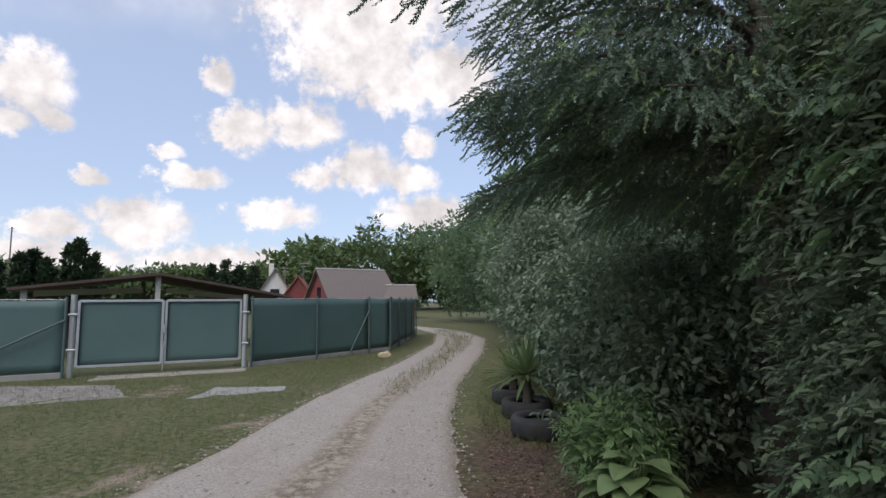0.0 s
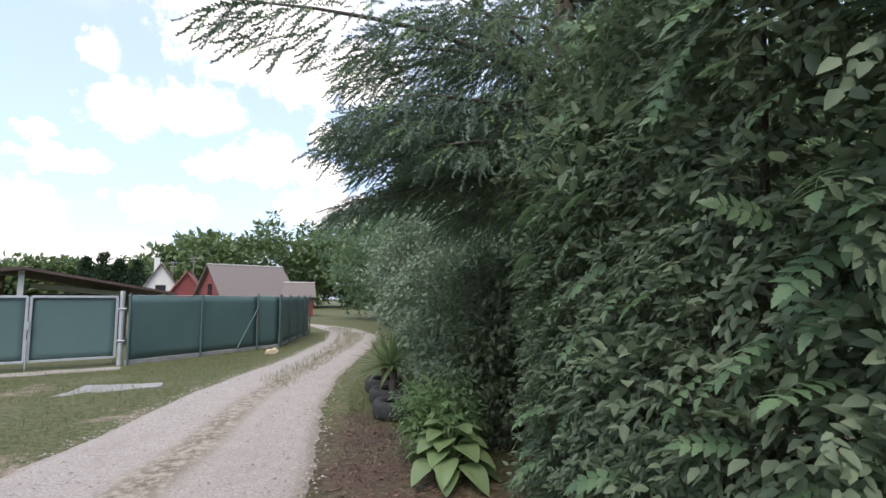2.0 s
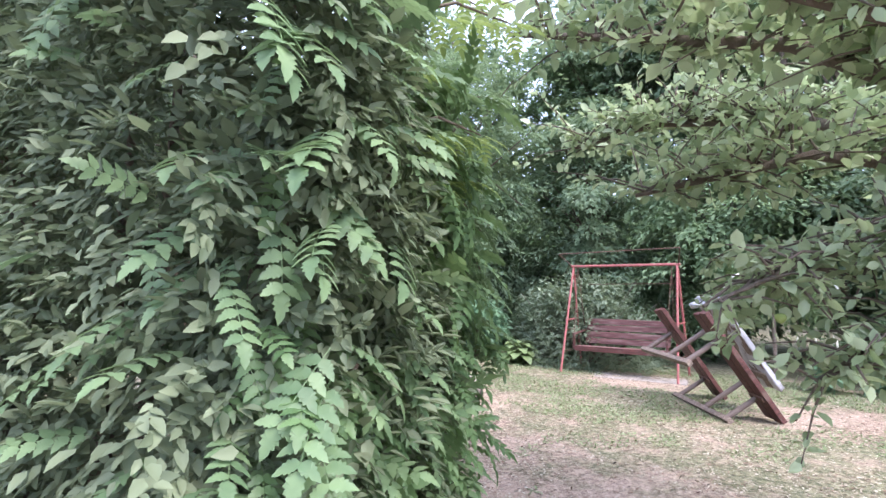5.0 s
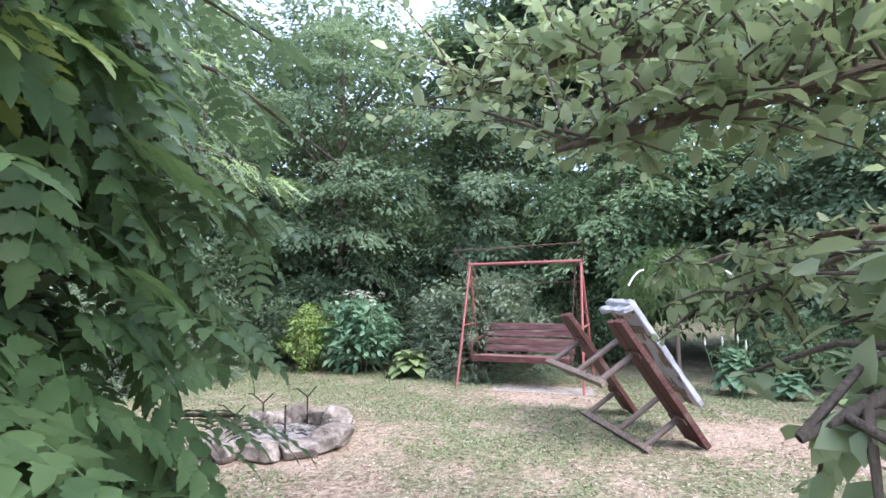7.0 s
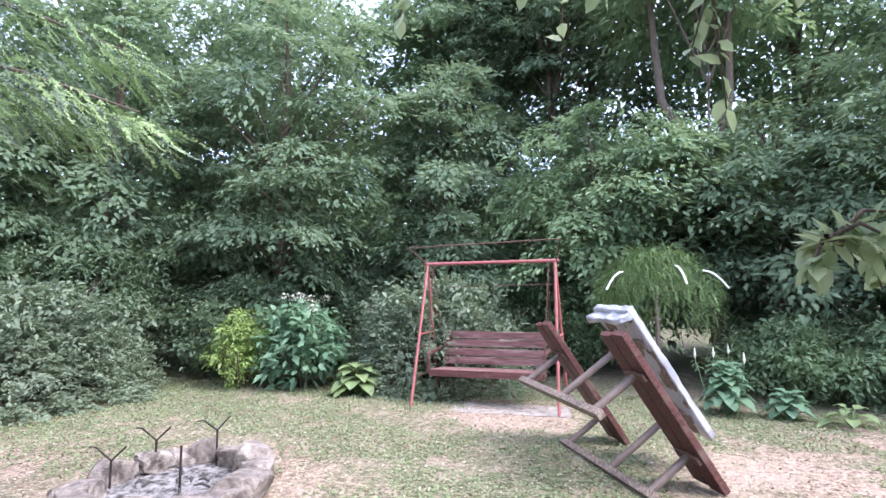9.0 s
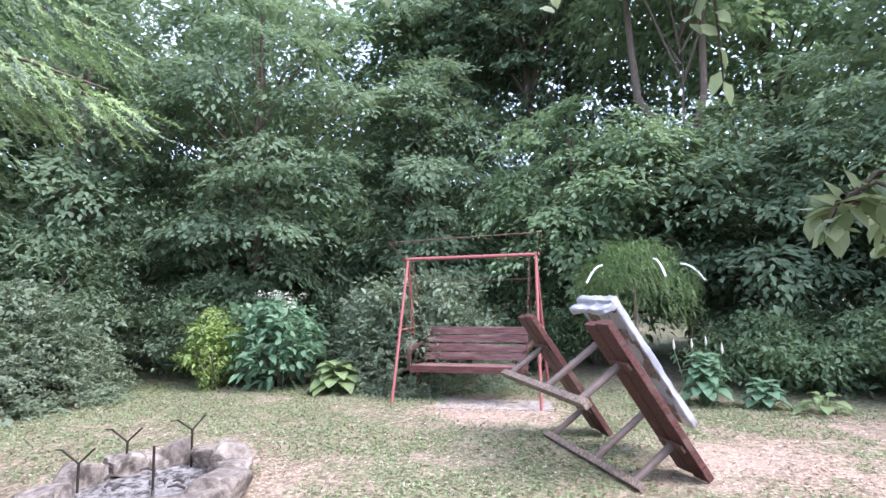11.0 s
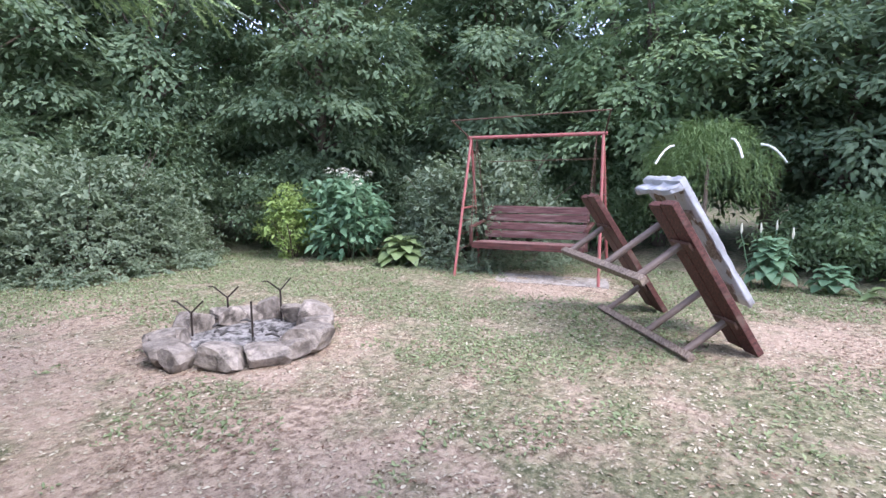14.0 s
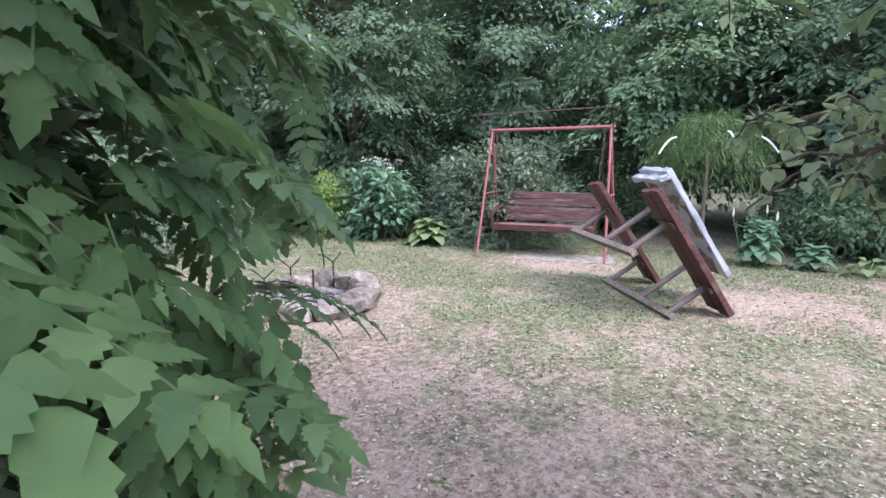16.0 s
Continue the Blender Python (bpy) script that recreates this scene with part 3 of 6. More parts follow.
def tree(name, label, base, height, rx, z0, leaf, size, clumps, per, seed, group="", lean=(0, 0), trunk=0.12, ball=0.45, shape=LEAF, category="tree", ry=None, fork=None):
    rng = np.random.default_rng(seed)
    t = thing(name, label, category, (base[0], base[1], 0), 0, group)
    top = np.array((lean[0], lean[1], height * 0.9))
    stem = [np.array((0, 0, -0.05))] + [top * s + rng.normal(size=3) * (0.12, 0.12, 0) * s for s in (0.2, 0.4, 0.6, 0.8, 1.0)]
    runs = [(stem, [trunk * (1.25 - 1.1 * i / 5) + 0.01 for i in range(6)])]
    centres = egg(rng, clumps, (lean[0] * 0.7, lean[1] * 0.7), rx, ry or rx, z0, height)
    if fork:
        # the stem divides: two thick limbs spread from the fork
        low = np.array((0, 0, fork))
        runs = [([np.array((0, 0, -0.05)), np.array((0.05, 0.03, fork * 0.5)), low], [trunk * 1.2, trunk, trunk * 0.9]),
                ([low, low + (-0.15, 0.75, 1.6), low + (-0.1, 1.1, height - fork - 0.5)], [trunk * 0.7, trunk * 0.6, 0.03]),
                ([low, low + (0.1, -0.35, 1.5), low + (0.2, -0.5, height - fork - 0.5)], [trunk * 0.65, trunk * 0.5, 0.03])]
    for c in centres[:: max(1, clumps // 14)]:
        h = min(0.9, max(0.25, (c[2] * 0.7) / (height * 0.9)))
        s = top * h
        runs.append(([s, s * 0.5 + c * 0.5 + (0, 0, 0.15), c], [trunk * (0.18 if fork else 0.4), trunk * 0.15, 0.012]))
    child("trunk", tubes_mesh("trunk", runs, BARK, 7), t, "", True)
    radii = ball * rng.uniform(0.6, 1.3, clumps)
    middle = np.array((lean[0] * 0.7, lean[1] * 0.7, (z0 + height) / 2))
    sprays("crown", rng, centres, radii, middle, per, size, shape, leaf, t)
    core = egg(rng, clumps // 3, (lean[0] * 0.7, lean[1] * 0.7), rx * 0.6, (ry or rx) * 0.6, z0 + 0.4, height - 0.7, 0.2, 0.2)
    foliage("inner_crown", rng, core, ball * np.ones(len(core)), per // 2, size * 1.3, shape, leaf, t)
    return t


# ---- ground and road ----
def ground_height(x, y):
    return 0.012 * noise.noise(Vector((x * 0.9, y * 0.9, 0))) + 0.006 * noise.noise(Vector((x * 3.5, y * 3.5, 4)))


ROAD_L = [(0.6, -9), (-0.5, -4.5), (-1.2, -2.5), (-1.9, -0.5), (-2.45, 1.0), (-2.92, 2.45), (-3.1, 3.2), (-3.9, 5.5), (-4.75, 9.3), (-6.3, 14.4), (-8.1, 18.4), (-11.4, 22.6), (-17, 27)]
ROAD_R = [(4.0, -8), (2.6, -3.8), (2.0, -2.2), (1.3, -0.9), (0.75, 0.2), (-0.2, 2.0), (-0.5, 2.8), (-1.42, 4.65), (-2.5, 7.4), (-3.95, 12.5), (-5.4, 16.6), (-7.9, 20.6), (-14, 25.5)]


def resample(line, n):
    line = np.array(line, float)
    s = np.r_[0, np.cumsum(np.hypot(*np.diff(line, axis=0).T))]
    u = np.linspace(0, s[-1], n)
    pts = np.stack([np.interp(u, s, line[:, 0]), np.interp(u, s, line[:, 1])], 1)
    for _ in range(6):
        pts[1:-1] = (pts[:-2] + 2 * pts[1:-1] + pts[2:]) / 4
    return pts


def side_of_road(x, y):
    """0 at the left edge, 1 at the right edge, for points near the road."""
    k = np.argmin((MIDDLE[:, 0] - x) ** 2 + (MIDDLE[:, 1] - y) ** 2)
    a, b = LEFT[k], RIGHT[k]
    return float(np.dot((x, y) - a, b - a) / np.dot(b - a, b - a))


LEFT, RIGHT = resample(ROAD_L, 420), resample(ROAD_R, 420)
MIDDLE = (LEFT + RIGHT) / 2


def build_ground():
    xs = np.unique(np.r_[-600, -300, -120, -60, -30, np.arange(-18, 16.01, 0.16), 22, 35, 70, 150, 300, 600])
    ys = np.unique(np.r_[-600, -300, -120, -60, -25, np.arange(-9, 24.01, 0.16), 30, 45, 70, 120, 300, 600])
    nx, ny = len(xs), len(ys)
    verts = np.array([(x, y, ground_height(x, y) if abs(x) < 40 and abs(y) < 40 else 0.0) for y in ys for x in xs])
    i = np.arange((nx) * (ny)).reshape(ny, nx)
    faces = np.stack([i[:-1, :-1], i[:-1, 1:], i[1:, 1:], i[1:, :-1]], -1).reshape(-1, 4)
    me = raw_mesh("ground", verts, faces, GROUND)
    me.shade_smooth()
    bare = np.zeros(len(verts))
    brown = np.zeros(len(verts))
    x, y = verts[:, 0], verts[:, 1]

    def blob(cx, cy, r):
        return np.clip(1.25 - np.hypot(x - cx, y - cy) / r, 0, 1)
    for cx, cy, r, k in ((5.9, 4.3, 1.9, 1.0), (4.6, 2.6, 2.2, 0.95), (4.2, 0.8, 2.4, 0.9), (9.3, 3.3, 1.5, 0.95), (8.6, 0.6, 1.6, 0.9), (2.6, -1.2, 2.0, 1.0), (5.2, 6.4, 1.6, 0.9), (6.6, 1.6, 2.4, 0.55), (1.6, -1.6, 2.0, 1), (4.4, 5.0, 2.0, 0.95), (10.2, -0.2, 1.5, 0.8)):
        bare = np.maximum(bare, k * blob(cx, cy, r))
    for cx, cy, r in ((-0.1, 2.9, 0.8), (-0.45, 3.9, 0.75), (0.5, 2.2, 0.8), (-0.8, 4.6, 0.45)):
        brown = np.maximum(brown, 0.9 * blob(cx, cy, r))
    for cx, cy, r in ((-8.0, 3.9, 1.3), (-6.2, 4.9, 0.6), (-2.9, 2.2, 0.7), (-2.4, 0.9, 0.9), (-3.6, 4.0, 0.6), (-6.5, 5.2, 0.7)):
        bare = np.maximum(bare, 0.62 * blob(cx, cy, r))
    bare = np.maximum(bare, 0.46 * ((x > 3) & (y > -4) & (y < 8)))
    layer = me.color_attributes.new("cover", "FLOAT_COLOR", "POINT")
    layer.data.foreach_set("color", np.stack([bare, brown, np.clip((x - 2.2) / 0.6, 0, 1), bare * 0 + 1], 1).astype(np.float32).ravel())
    return tagged(new("ground", me), "uneven ground of worn lawn and trodden bare earth", "ground", kind="structure")


build_ground()


def build_road():
    n = 17
    verts = []
    for k in range(len(LEFT)):
        a, b = LEFT[k], RIGHT[k]
        for j in range(n):
            s = j / (n - 1)
            wob = 0.10 * noise.noise(Vector((k * 0.23, j * 3.1, 2))) + 0.05 * noise.noise(Vector((k * 0.9, j * 3.1, 7)))
            p = a + (b - a) * (s * 1.06 - 0.03) + (wob if j in (0, n - 1) else 0, 0)
            rut = -0.018 * (math.exp(-((s - 0.24) / 0.1) ** 2) + math.exp(-((s - 0.78) / 0.1) ** 2))
            z = (0.03 if 0 < j < n - 1 else -0.03) + rut + ground_height(p[0], p[1])
            verts.append((p[0], p[1], z))
    i = np.arange(len(LEFT) * n).reshape(-1, n)
    faces = np.stack([i[:-1, :-1], i[:-1, 1:], i[1:, 1:], i[1:, :-1]], -1).reshape(-1, 4)
    me = raw_mesh("road", verts, faces, ROAD)
    me.shade_smooth()
    s = np.tile(np.linspace(0, 1, n), len(LEFT))
    wear = np.exp(-((s - 0.5) / 0.13) ** 2) + np.exp(-(s / 0.1) ** 2) * 0.9 + np.exp(-((1 - s) / 0.1) ** 2) * 0.9
    layer = me.color_attributes.new("wear", "FLOAT_COLOR", "POINT")
    layer.data.foreach_set("color", np.stack([np.clip(wear, 0, 1), s * 0, s * 0, s * 0 + 1], 1).astype(np.float32).ravel())
    return tagged(new("road", me), "pale gravel track with worn wheel ruts curving away", "road", kind="structure")


build_road()

# ---- fence, gate and buildings across the road ----
FENCE_H = 1.44


def fence_run(a, b, posts, label, dark=False):
    """Chain-link run hung with shade net between posts, over a low concrete kerb."""
    a, b = Vector((*a, 0)), Vector((*b, 0))
    t = thing("fence", label, "fence", a, math.degrees(math.atan2(b.y - a.y, b.x - a.x)), "fence along the road")
    length = (b - a).length
    nu, nv = int(length * 5) + 2, 9
    rng = np.random.default_rng(int(length * 100))
    ph = rng.uniform(0, 6)
    verts = []
    for i in range(nu):
        for j in range(nv):
            x, z = length * i / (nu - 1), 0.1 + (FENCE_H - 0.12) * j / (nv - 1)
            y = 0.018 * math.sin(2.1 * x + ph) * math.sin(2.2 * z) + 0.03 * noise.noise(Vector((x * 1.3, z * 1.6, ph)))
            sag = 0.015 * math.sin(2 * math.pi * x / max(0.8, length / posts)) * (j == nv - 1)
            verts.append((x, y - 0.03, z + sag))
    i = np.arange(nu * nv).reshape(nu, nv)
    faces = np.stack([i[:-1, :-1], i[1:, :-1], i[1:, 1:], i[:-1, 1:]], -1).reshape(-1, 4)
    net = child("shade_net", raw_mesh("shade_net", verts, faces, NET), t, "green woven shade net", True)
    mod = net.modifiers.new("thickness", "SOLIDIFY")
    mod.thickness = 0.004
    for k in range(posts + 1):
        x = length * k / posts
        rod("post", (x, -0.075, -0.05), (x, -0.075, FENCE_H + 0.04), 0.024, GREENPOST, t)
    rod("top_wire", (0, 0.0, FENCE_H - 0.01), (length, 0.0, FENCE_H - 0.01), 0.006, GALV, t)
    bm = bmesh.new()
    beam(bm, (0, 0, 0.04), (length, 0, 0.04), 0.08, 0.12, bevel=0.012)
    part("kerb", bm, CONCRETE, t, "weathered concrete kerb")
    return t


GATE_A, GATE_B, CORNER_1, CORNER_2, FAR_END = (-9.45, 5.4), (-7.53, 7.72), (-6.7, 11.15), (-6.5, 11.9), (-8.7, 17.6)
GATE_DIR = (Vector(GATE_B) - Vector(GATE_A)).normalized()
FENCE_LEFT = tuple(Vector(GATE_A) - GATE_DIR * 7)
left_run = fence_run(FENCE_LEFT, tuple(Vector(GATE_A) - GATE_DIR * 0.1), 3, "green shade-netted fence beside the metal gate")
rod("brace", (5.1, -0.1, 0.12), (6.9, -0.1, 1.05), 0.02, GREENPOST, left_run)
mid_run = fence_run(tuple(Vector(GATE_B) + GATE_DIR * 0.1), CORNER_1, 2, "green shade-netted fence on a low kerb")
rod("brace", (2.75, -0.11, 0.1), (3.4, -0.11, 1.1), 0.02, GREENPOST, mid_run)
fence_run(CORNER_1, CORNER_2, 1, "short dark green fence panel at the corner")
fence_run(CORNER_2, FAR_END, 4, "blue-green netted fence running along the track")


def gate():
    length = (Vector(GATE_B) - Vector(GATE_A)).length
    t = thing("gate", "double-leaf galvanised steel gate with green netting, closed", "gate", (*GATE_A, 0), math.degrees(math.atan2(GATE_DIR.y, GATE_DIR.x)))
    for x, r in ((0.0, 0.05), (length, 0.05)):
        rod("gate_post", (x, 0, -0.05), (x, 0, 1.52), r, GALV, t)
        for z in (0.5, 1.15):
            rod("hinge", (x - 0.07, -0.05, z), (x + 0.07, -0.05, z), 0.02, GALV, t)
    half = length / 2
    for x0, x1 in ((0.09, half - 0.03), (half + 0.03, length - 0.09)):
        bm = bmesh.new()
        for a, b in (((x0, 0, 0.18), (x1, 0, 0.18)), ((x0, 0, 1.4), (x1, 0, 1.4)), ((x0, 0, 0.18), (x0, 0, 1.4)), ((x1, 0, 0.18), (x1, 0, 1.4))):
            beam(bm, a, b, 0.045, 0.045, up=(0, 1, 0.001), bevel=0.004)
        leaf = part("leaf_frame", bm, GALV, t, "galvanised square-tube frame")
        n = 10
        verts = [(x0 + (x1 - x0) * i / n, 0.03 + 0.012 * noise.noise(Vector((i * 0.7 + x0, j * 0.8, 3))), 0.2 + 1.18 * j / n) for i in range(n + 1) for j in range(n + 1)]
        i = np.arange((n + 1) ** 2).reshape(n + 1, n + 1)
        faces = np.stack([i[:-1, :-1], i[1:, :-1], i[1:, 1:], i[:-1, 1:]], -1).reshape(-1, 4)
        child("netting", raw_mesh("netting", verts, faces, NET), leaf, "green woven netting", True).modifiers.new("thickness", "SOLIDIFY").thickness = 0.004
    rod("drop_bolt", (half + 0.0, -0.05, 0.02), (half + 0.0, -0.05, 0.6), 0.012, GALV, t)
    bm = bmesh.new()
    box(bm, (0.06, 0.05, 0.16), pose(half, -0.05, 0.85), 0.006)
    part("lock_box", bm, GALV, t)
    return t


gate()


def slab_patch(name, label, outline, mat, z=0.018, thick=0.05):
    bm = bmesh.new()
    pts = []
    for k in range(len(outline)):
        a, b = Vector(outline[k]), Vector(outline[(k + 1) % len(outline)])
        for s in range(8):
            p = a.lerp(b, s / 8)
            p += Vector((noise.noise(Vector((p.x * 3, p.y * 3, 1))), noise.noise(Vector((p.x * 3, p.y * 3, 9))))) * 0.09
            pts.append(bm.verts.new((p.x, p.y, z)))
    f = bm.faces.new(pts)
    if f.normal.z < 0:
        f.normal_flip()
    made = bmesh.ops.extrude_face_region(bm, geom=[f])
    for v in made["geom"]:
        if isinstance(v, bmesh.types.BMVert):
            v.co.z -= thick
    bmesh.ops.recalc_face_normals(bm, faces=bm.faces)
    me = bpy.data.meshes.new(name)
    bm.to_mesh(me)
    bm.free()
    me.materials.append(mat)
    return tagged(new(name, me), label, "paving", kind="structure")


slab_patch("pavement", "broken pale concrete slab in the grass by the gate", [(-5.5, 4.7), (-4.75, 5.85), (-5.0, 6.1), (-5.95, 5.6)], CONCRETE, 0.008)
slab_patch("gravel_apron", "strip of pale gravel before the gate", [(-8.6, 5.2), (-6.95, 7.2), (-7.3, 7.5), (-9.0, 5.6)], ROAD)
slab_patch("pavement", "grey concrete apron in front of the gate", [(-7.5, 3.3), (-6.5, 4.5), (-7.7, 5.1), (-9.6, 4.2), (-11, 2.4), (-9.5, 1.4)], DUSTY, 0.006)


def gable(name, label, base, turn, length, depth, eave, ridge, wall, roof, over=0.25, chimney=False, windows=0):
    """A small house: walls, a pitched roof of two thick slopes, gables closed."""
    t = thing(name, label, "house", (*base, 0), turn)
    bm = bmesh.new()
    l, d = length / 2, depth / 2
    prof = [(-d, 0), (d, 0), (d, eave), (0, ridge - 0.08), (-d, eave)]
    a = [bm.verts.new((-l, y, z)) for y, z in prof]
    b = [bm.verts.new((l, y, z)) for y, z in prof]
    bm.faces.new(list(reversed(a)))
    bm.faces.new(b)
    for k in range(5):
        bm.faces.new((a[k], a[(k + 1) % 5], b[(k + 1) % 5], b[k]))
    bmesh.ops.recalc_face_normals(bm, faces=bm.faces)
    part("wall", bm, wall, t)
    slope = (ridge - eave) / d
    for sign in (1, -1):
        bm = bmesh.new()
        p0, p1 = Vector((0, 0, ridge)), Vector((0, sign * (d + over), eave - slope * over))
        x0, x1 = -l - over, l + over
        n = Vector((0, sign * slope, 1)).normalized() * 0.09
        q = [Vector((x0, p0.y, p0.z)), Vector((x1, p0.y, p0.z)), Vector((x1, p1.y, p1.z)), Vector((x0, p1.y, p1.z))]
        lo = [bm.verts.new(v) for v in q]
        hi = [bm.verts.new(v + n) for v in q]
        bm.faces.new(lo)
        bm.faces.new(hi)
        for k in range(4):
            bm.faces.new((lo[k], lo[(k + 1) % 4], hi[(k + 1) % 4], hi[k]))
        bmesh.ops.recalc_face_normals(bm, faces=bm.faces)
        part("roof", bm, roof, t)
    bm = bmesh.new()
    beam(bm, (-l - over, 0, ridge + 0.1), (l + over, 0, ridge + 0.1), 0.22, 0.07, bevel=0.02)
    part("ridge_cap", bm, PLASTER if roof is ROOF_GREY else roof, t)
    if chimney:
        bm = bmesh.new()
        box(bm, (0.45, 0.45, 1.7), pose(l * 0.2, d * 0.3, ridge - 0.1), 0.03)
        part("chimney", bm, PLASTER, t)
    for k in range(windows):
        bm = bmesh.new()
        box(bm, (0.06, 0.8, 0.8), pose(-l - 0.01, 0, eave + 0.5 - k * 0.9), 0.01)
        part("window", bm, GLASS_DARK, t)
    return t


def along(px_dir, dist):
    return (0.84 + px_dir[0] * dist, -0.5 + px_dir[1] * dist)


gable("house", "small red cottage with a steep weathered grey roof", (-22.5, 33.2), 58, 5.2, 5.2, 1.5, 3.75, RED_WALL, ROOF_GREY, 0.3, windows=1)
gable("house", "low brown shed roof beside the red cottage", (-19.3, 35.0), 33, 2.4, 3.0, 1.5, 2.5, RED_WALL, ROOF_GREY, 0.2)
gable("house", "small red-gabled cottage with a red roof", (-27.8, 33.5), 125, 3.6, 2.6, 1.5, 3.3, RED_WALL, ROOF_RED, 0.2)
gable("house", "white gabled house with a pale chimney", (-34.5, 38.0), 130, 5.0, 3.4, 1.6, 4.3, PLASTER, ROOF_GREY, 0.25, chimney=True, windows=1)


def carport():
    t = thing("carport", "low dark-roofed carport with pale boards behind the gate", "carport", (-11.9, 8.9, 0), 60)
    for sign, w, drop in ((-1, 3.1, 0.42), (1, 3.6, 0.62)):
        bm = bmesh.new()
        a, b = Vector((0, 0, 2.08)), Vector((sign * w, 0, 2.08 - drop))
        q = [Vector((a.x, -0.3, a.z)), Vector((b.x, -0.3, b.z)), Vector((b.x, 4.0, b.z)), Vector((a.x, 4.0, a.z))]
        lo = [bm.verts.new(v) for v in q]
        hi = [bm.verts.new(v + Vector((0, 0, 0.07))) for v in q]
        bm.faces.new(lo)
        bm.faces.new(hi)
        for k in range(4):
            bm.faces.new((lo[k], lo[(k + 1) % 4], hi[(k + 1) % 4], hi[k]))
        bmesh.ops.recalc_face_normals(bm, faces=bm.faces)
        part("roof", bm, DARK_ROOF, t)
    for x, h in ((-2.8, 1.68), (0, 2.06), (3.3, 1.5)):
        for y in (0.0, 3.8):
            bm = bmesh.new()
            beam(bm, (x, y, -0.02), (x, y, h), 0.12, 0.12, up=(0, 1, 0))
            part("post", bm, GREY_WOOD if y else PLASTER, t)
    bm = bmesh.new()
    beam(bm, (-2.7, 1.6, 1.62), (-0.2, 1.6, 1.72), 0.06, 0.16)
    part("board", bm, PLASTER, t, "pale painted board")
    bm = bmesh.new()
    beam(bm, (0.4, 1.6, 1.72), (2.6, 1.6, 1.5), 0.06, 0.14)
    part("board", bm, PLASTER, t, "pale painted board")
    bm = bmesh.new()
    beam(bm, (-2.8, 3.8, 0.75), (3.2, 3.8, 0.75), 0.06, 1.5)
    part("back_wall", bm, DARK_ROOF, t)
    return t


carport()


def antenna_pole(place, h):
    t = thing("antenna_pole", "thin wooden pole with a cross-armed aerial", "pole", (*place, 0))
    rod("pole", (0, 0, -0.1), (0, 0, h), 0.06, GREY_WOOD, t)
    for z, w in ((h - 0.15, 0.5), (h - 0.45, 0.35)):
        rod("arm", (-w, 0, z), (w, 0, z), 0.02, GALV, t)


antenna_pole(along((-0.64, 0.768), 52), 5.2)
antenna_pole(along((-0.665, 0.747), 50), 4.6)
antenna_pole(along((-0.905, 0.425), 60), 8.2)

# ---- woods, shrubs and conifers ----


def thuja(base, h, r, seed):
    rng = np.random.default_rng(seed)
    t = thing("thuja", "dark narrow conifer behind the fence", "conifer", (*base, 0), 0, "conifers behind the fence")
    child("trunk", tubes_mesh("trunk", [([(0, 0, 0), (0, 0, h * 0.9)], [0.12, 0.02])], BARK, 6), t)
    n = 90
    z = rng.uniform(0.02, 1, n)
    a = rng.uniform(0, 2 * math.pi, n)
    k = r * (1 - z) ** 0.6 * rng.uniform(0.5, 1, n)
    centres = np.stack([np.cos(a) * k, np.sin(a) * k, 0.2 + z * (h - 0.4)], 1)
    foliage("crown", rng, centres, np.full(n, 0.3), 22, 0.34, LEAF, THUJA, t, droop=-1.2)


for k, (d, dist, h, r) in enumerate((((-0.90, 0.436), 44, 4.6, 0.7), ((-0.893, 0.45), 45, 5.0, 0.75), ((-0.885, 0.466), 44, 4.4, 0.9), ((-0.872, 0.49), 46, 5.6, 0.8), ((-0.866, 0.5), 45, 5.9, 0.75),
                                     ((-0.856, 0.517), 45, 4.9, 0.8), ((-0.912, 0.41), 46, 4.3, 1.0), ((-0.753, 0.658), 58, 5.2, 1.2), ((-0.738, 0.675), 57, 5.6, 1.3), ((-0.722, 0.692), 58, 5.1, 1.2), ((-0.705, 0.709), 60, 5.2, 1.4))):
    thuja(along(d, dist), h, r, 40 + k)


def far_wood(name, label, spots, seed, leaf=FAR_LEAF, size=0.55, per=22, clumps=36):
    """Distant trees standing so close that nobody could count them."""
    rng = np.random.default_rng(seed)
    ps, ds = [], []
    for x, y, h, r in spots:
        c = egg(rng, clumps, (x, y), r, r, 0.6, h, 0.3)
        p, d = cloud_leaves(rng, c, r * 0.3 * rng.uniform(0.6, 1.3, clumps), per)
        ps.append(p)
        ds.append(d)
    p, d = np.concatenate(ps), np.concatenate(ds)
    way = d + rng.normal(size=p.shape) * 0.5
    up = np.array((0, 0, 1.0)) + d
    me = scatter(name, LEAF, p, way, up, size * rng.uniform(0.6, 1.4, len(p)), leaf, rng)
    return tagged(new(name, me), label, "woods", kind="stuff")


rng = np.random.default_rng(11)
spots = []
for k in range(46):
    a = radians(rng.uniform(20, 46))
    dist = rng.uniform(62, 96)
    h = np.interp(math.degrees(a), [20, 30, 40, 44, 46], [10.5, 11.5, 9.5, 5, 4]) * dist / 85 + rng.normal() * 0.8
    spots.append((0.84 - math.sin(a) * dist, -0.5 + math.cos(a) * dist, h + 1.0, rng.uniform(2.8, 4.2)))
far_wood("woods", "dense green deciduous wood on the far slope", spots, 12, size=0.8)
spots = []
for k in range(60):
    a = radians(rng.uniform(38, 72))
    dist = rng.uniform(150, 190)
    spots.append((0.84 - math.sin(a) * dist, -0.5 + math.cos(a) * dist, rng.uniform(8, 11), rng.uniform(5, 8)))
far_wood("woods", "low wooded ridge on the horizon", spots, 13, size=1.8)
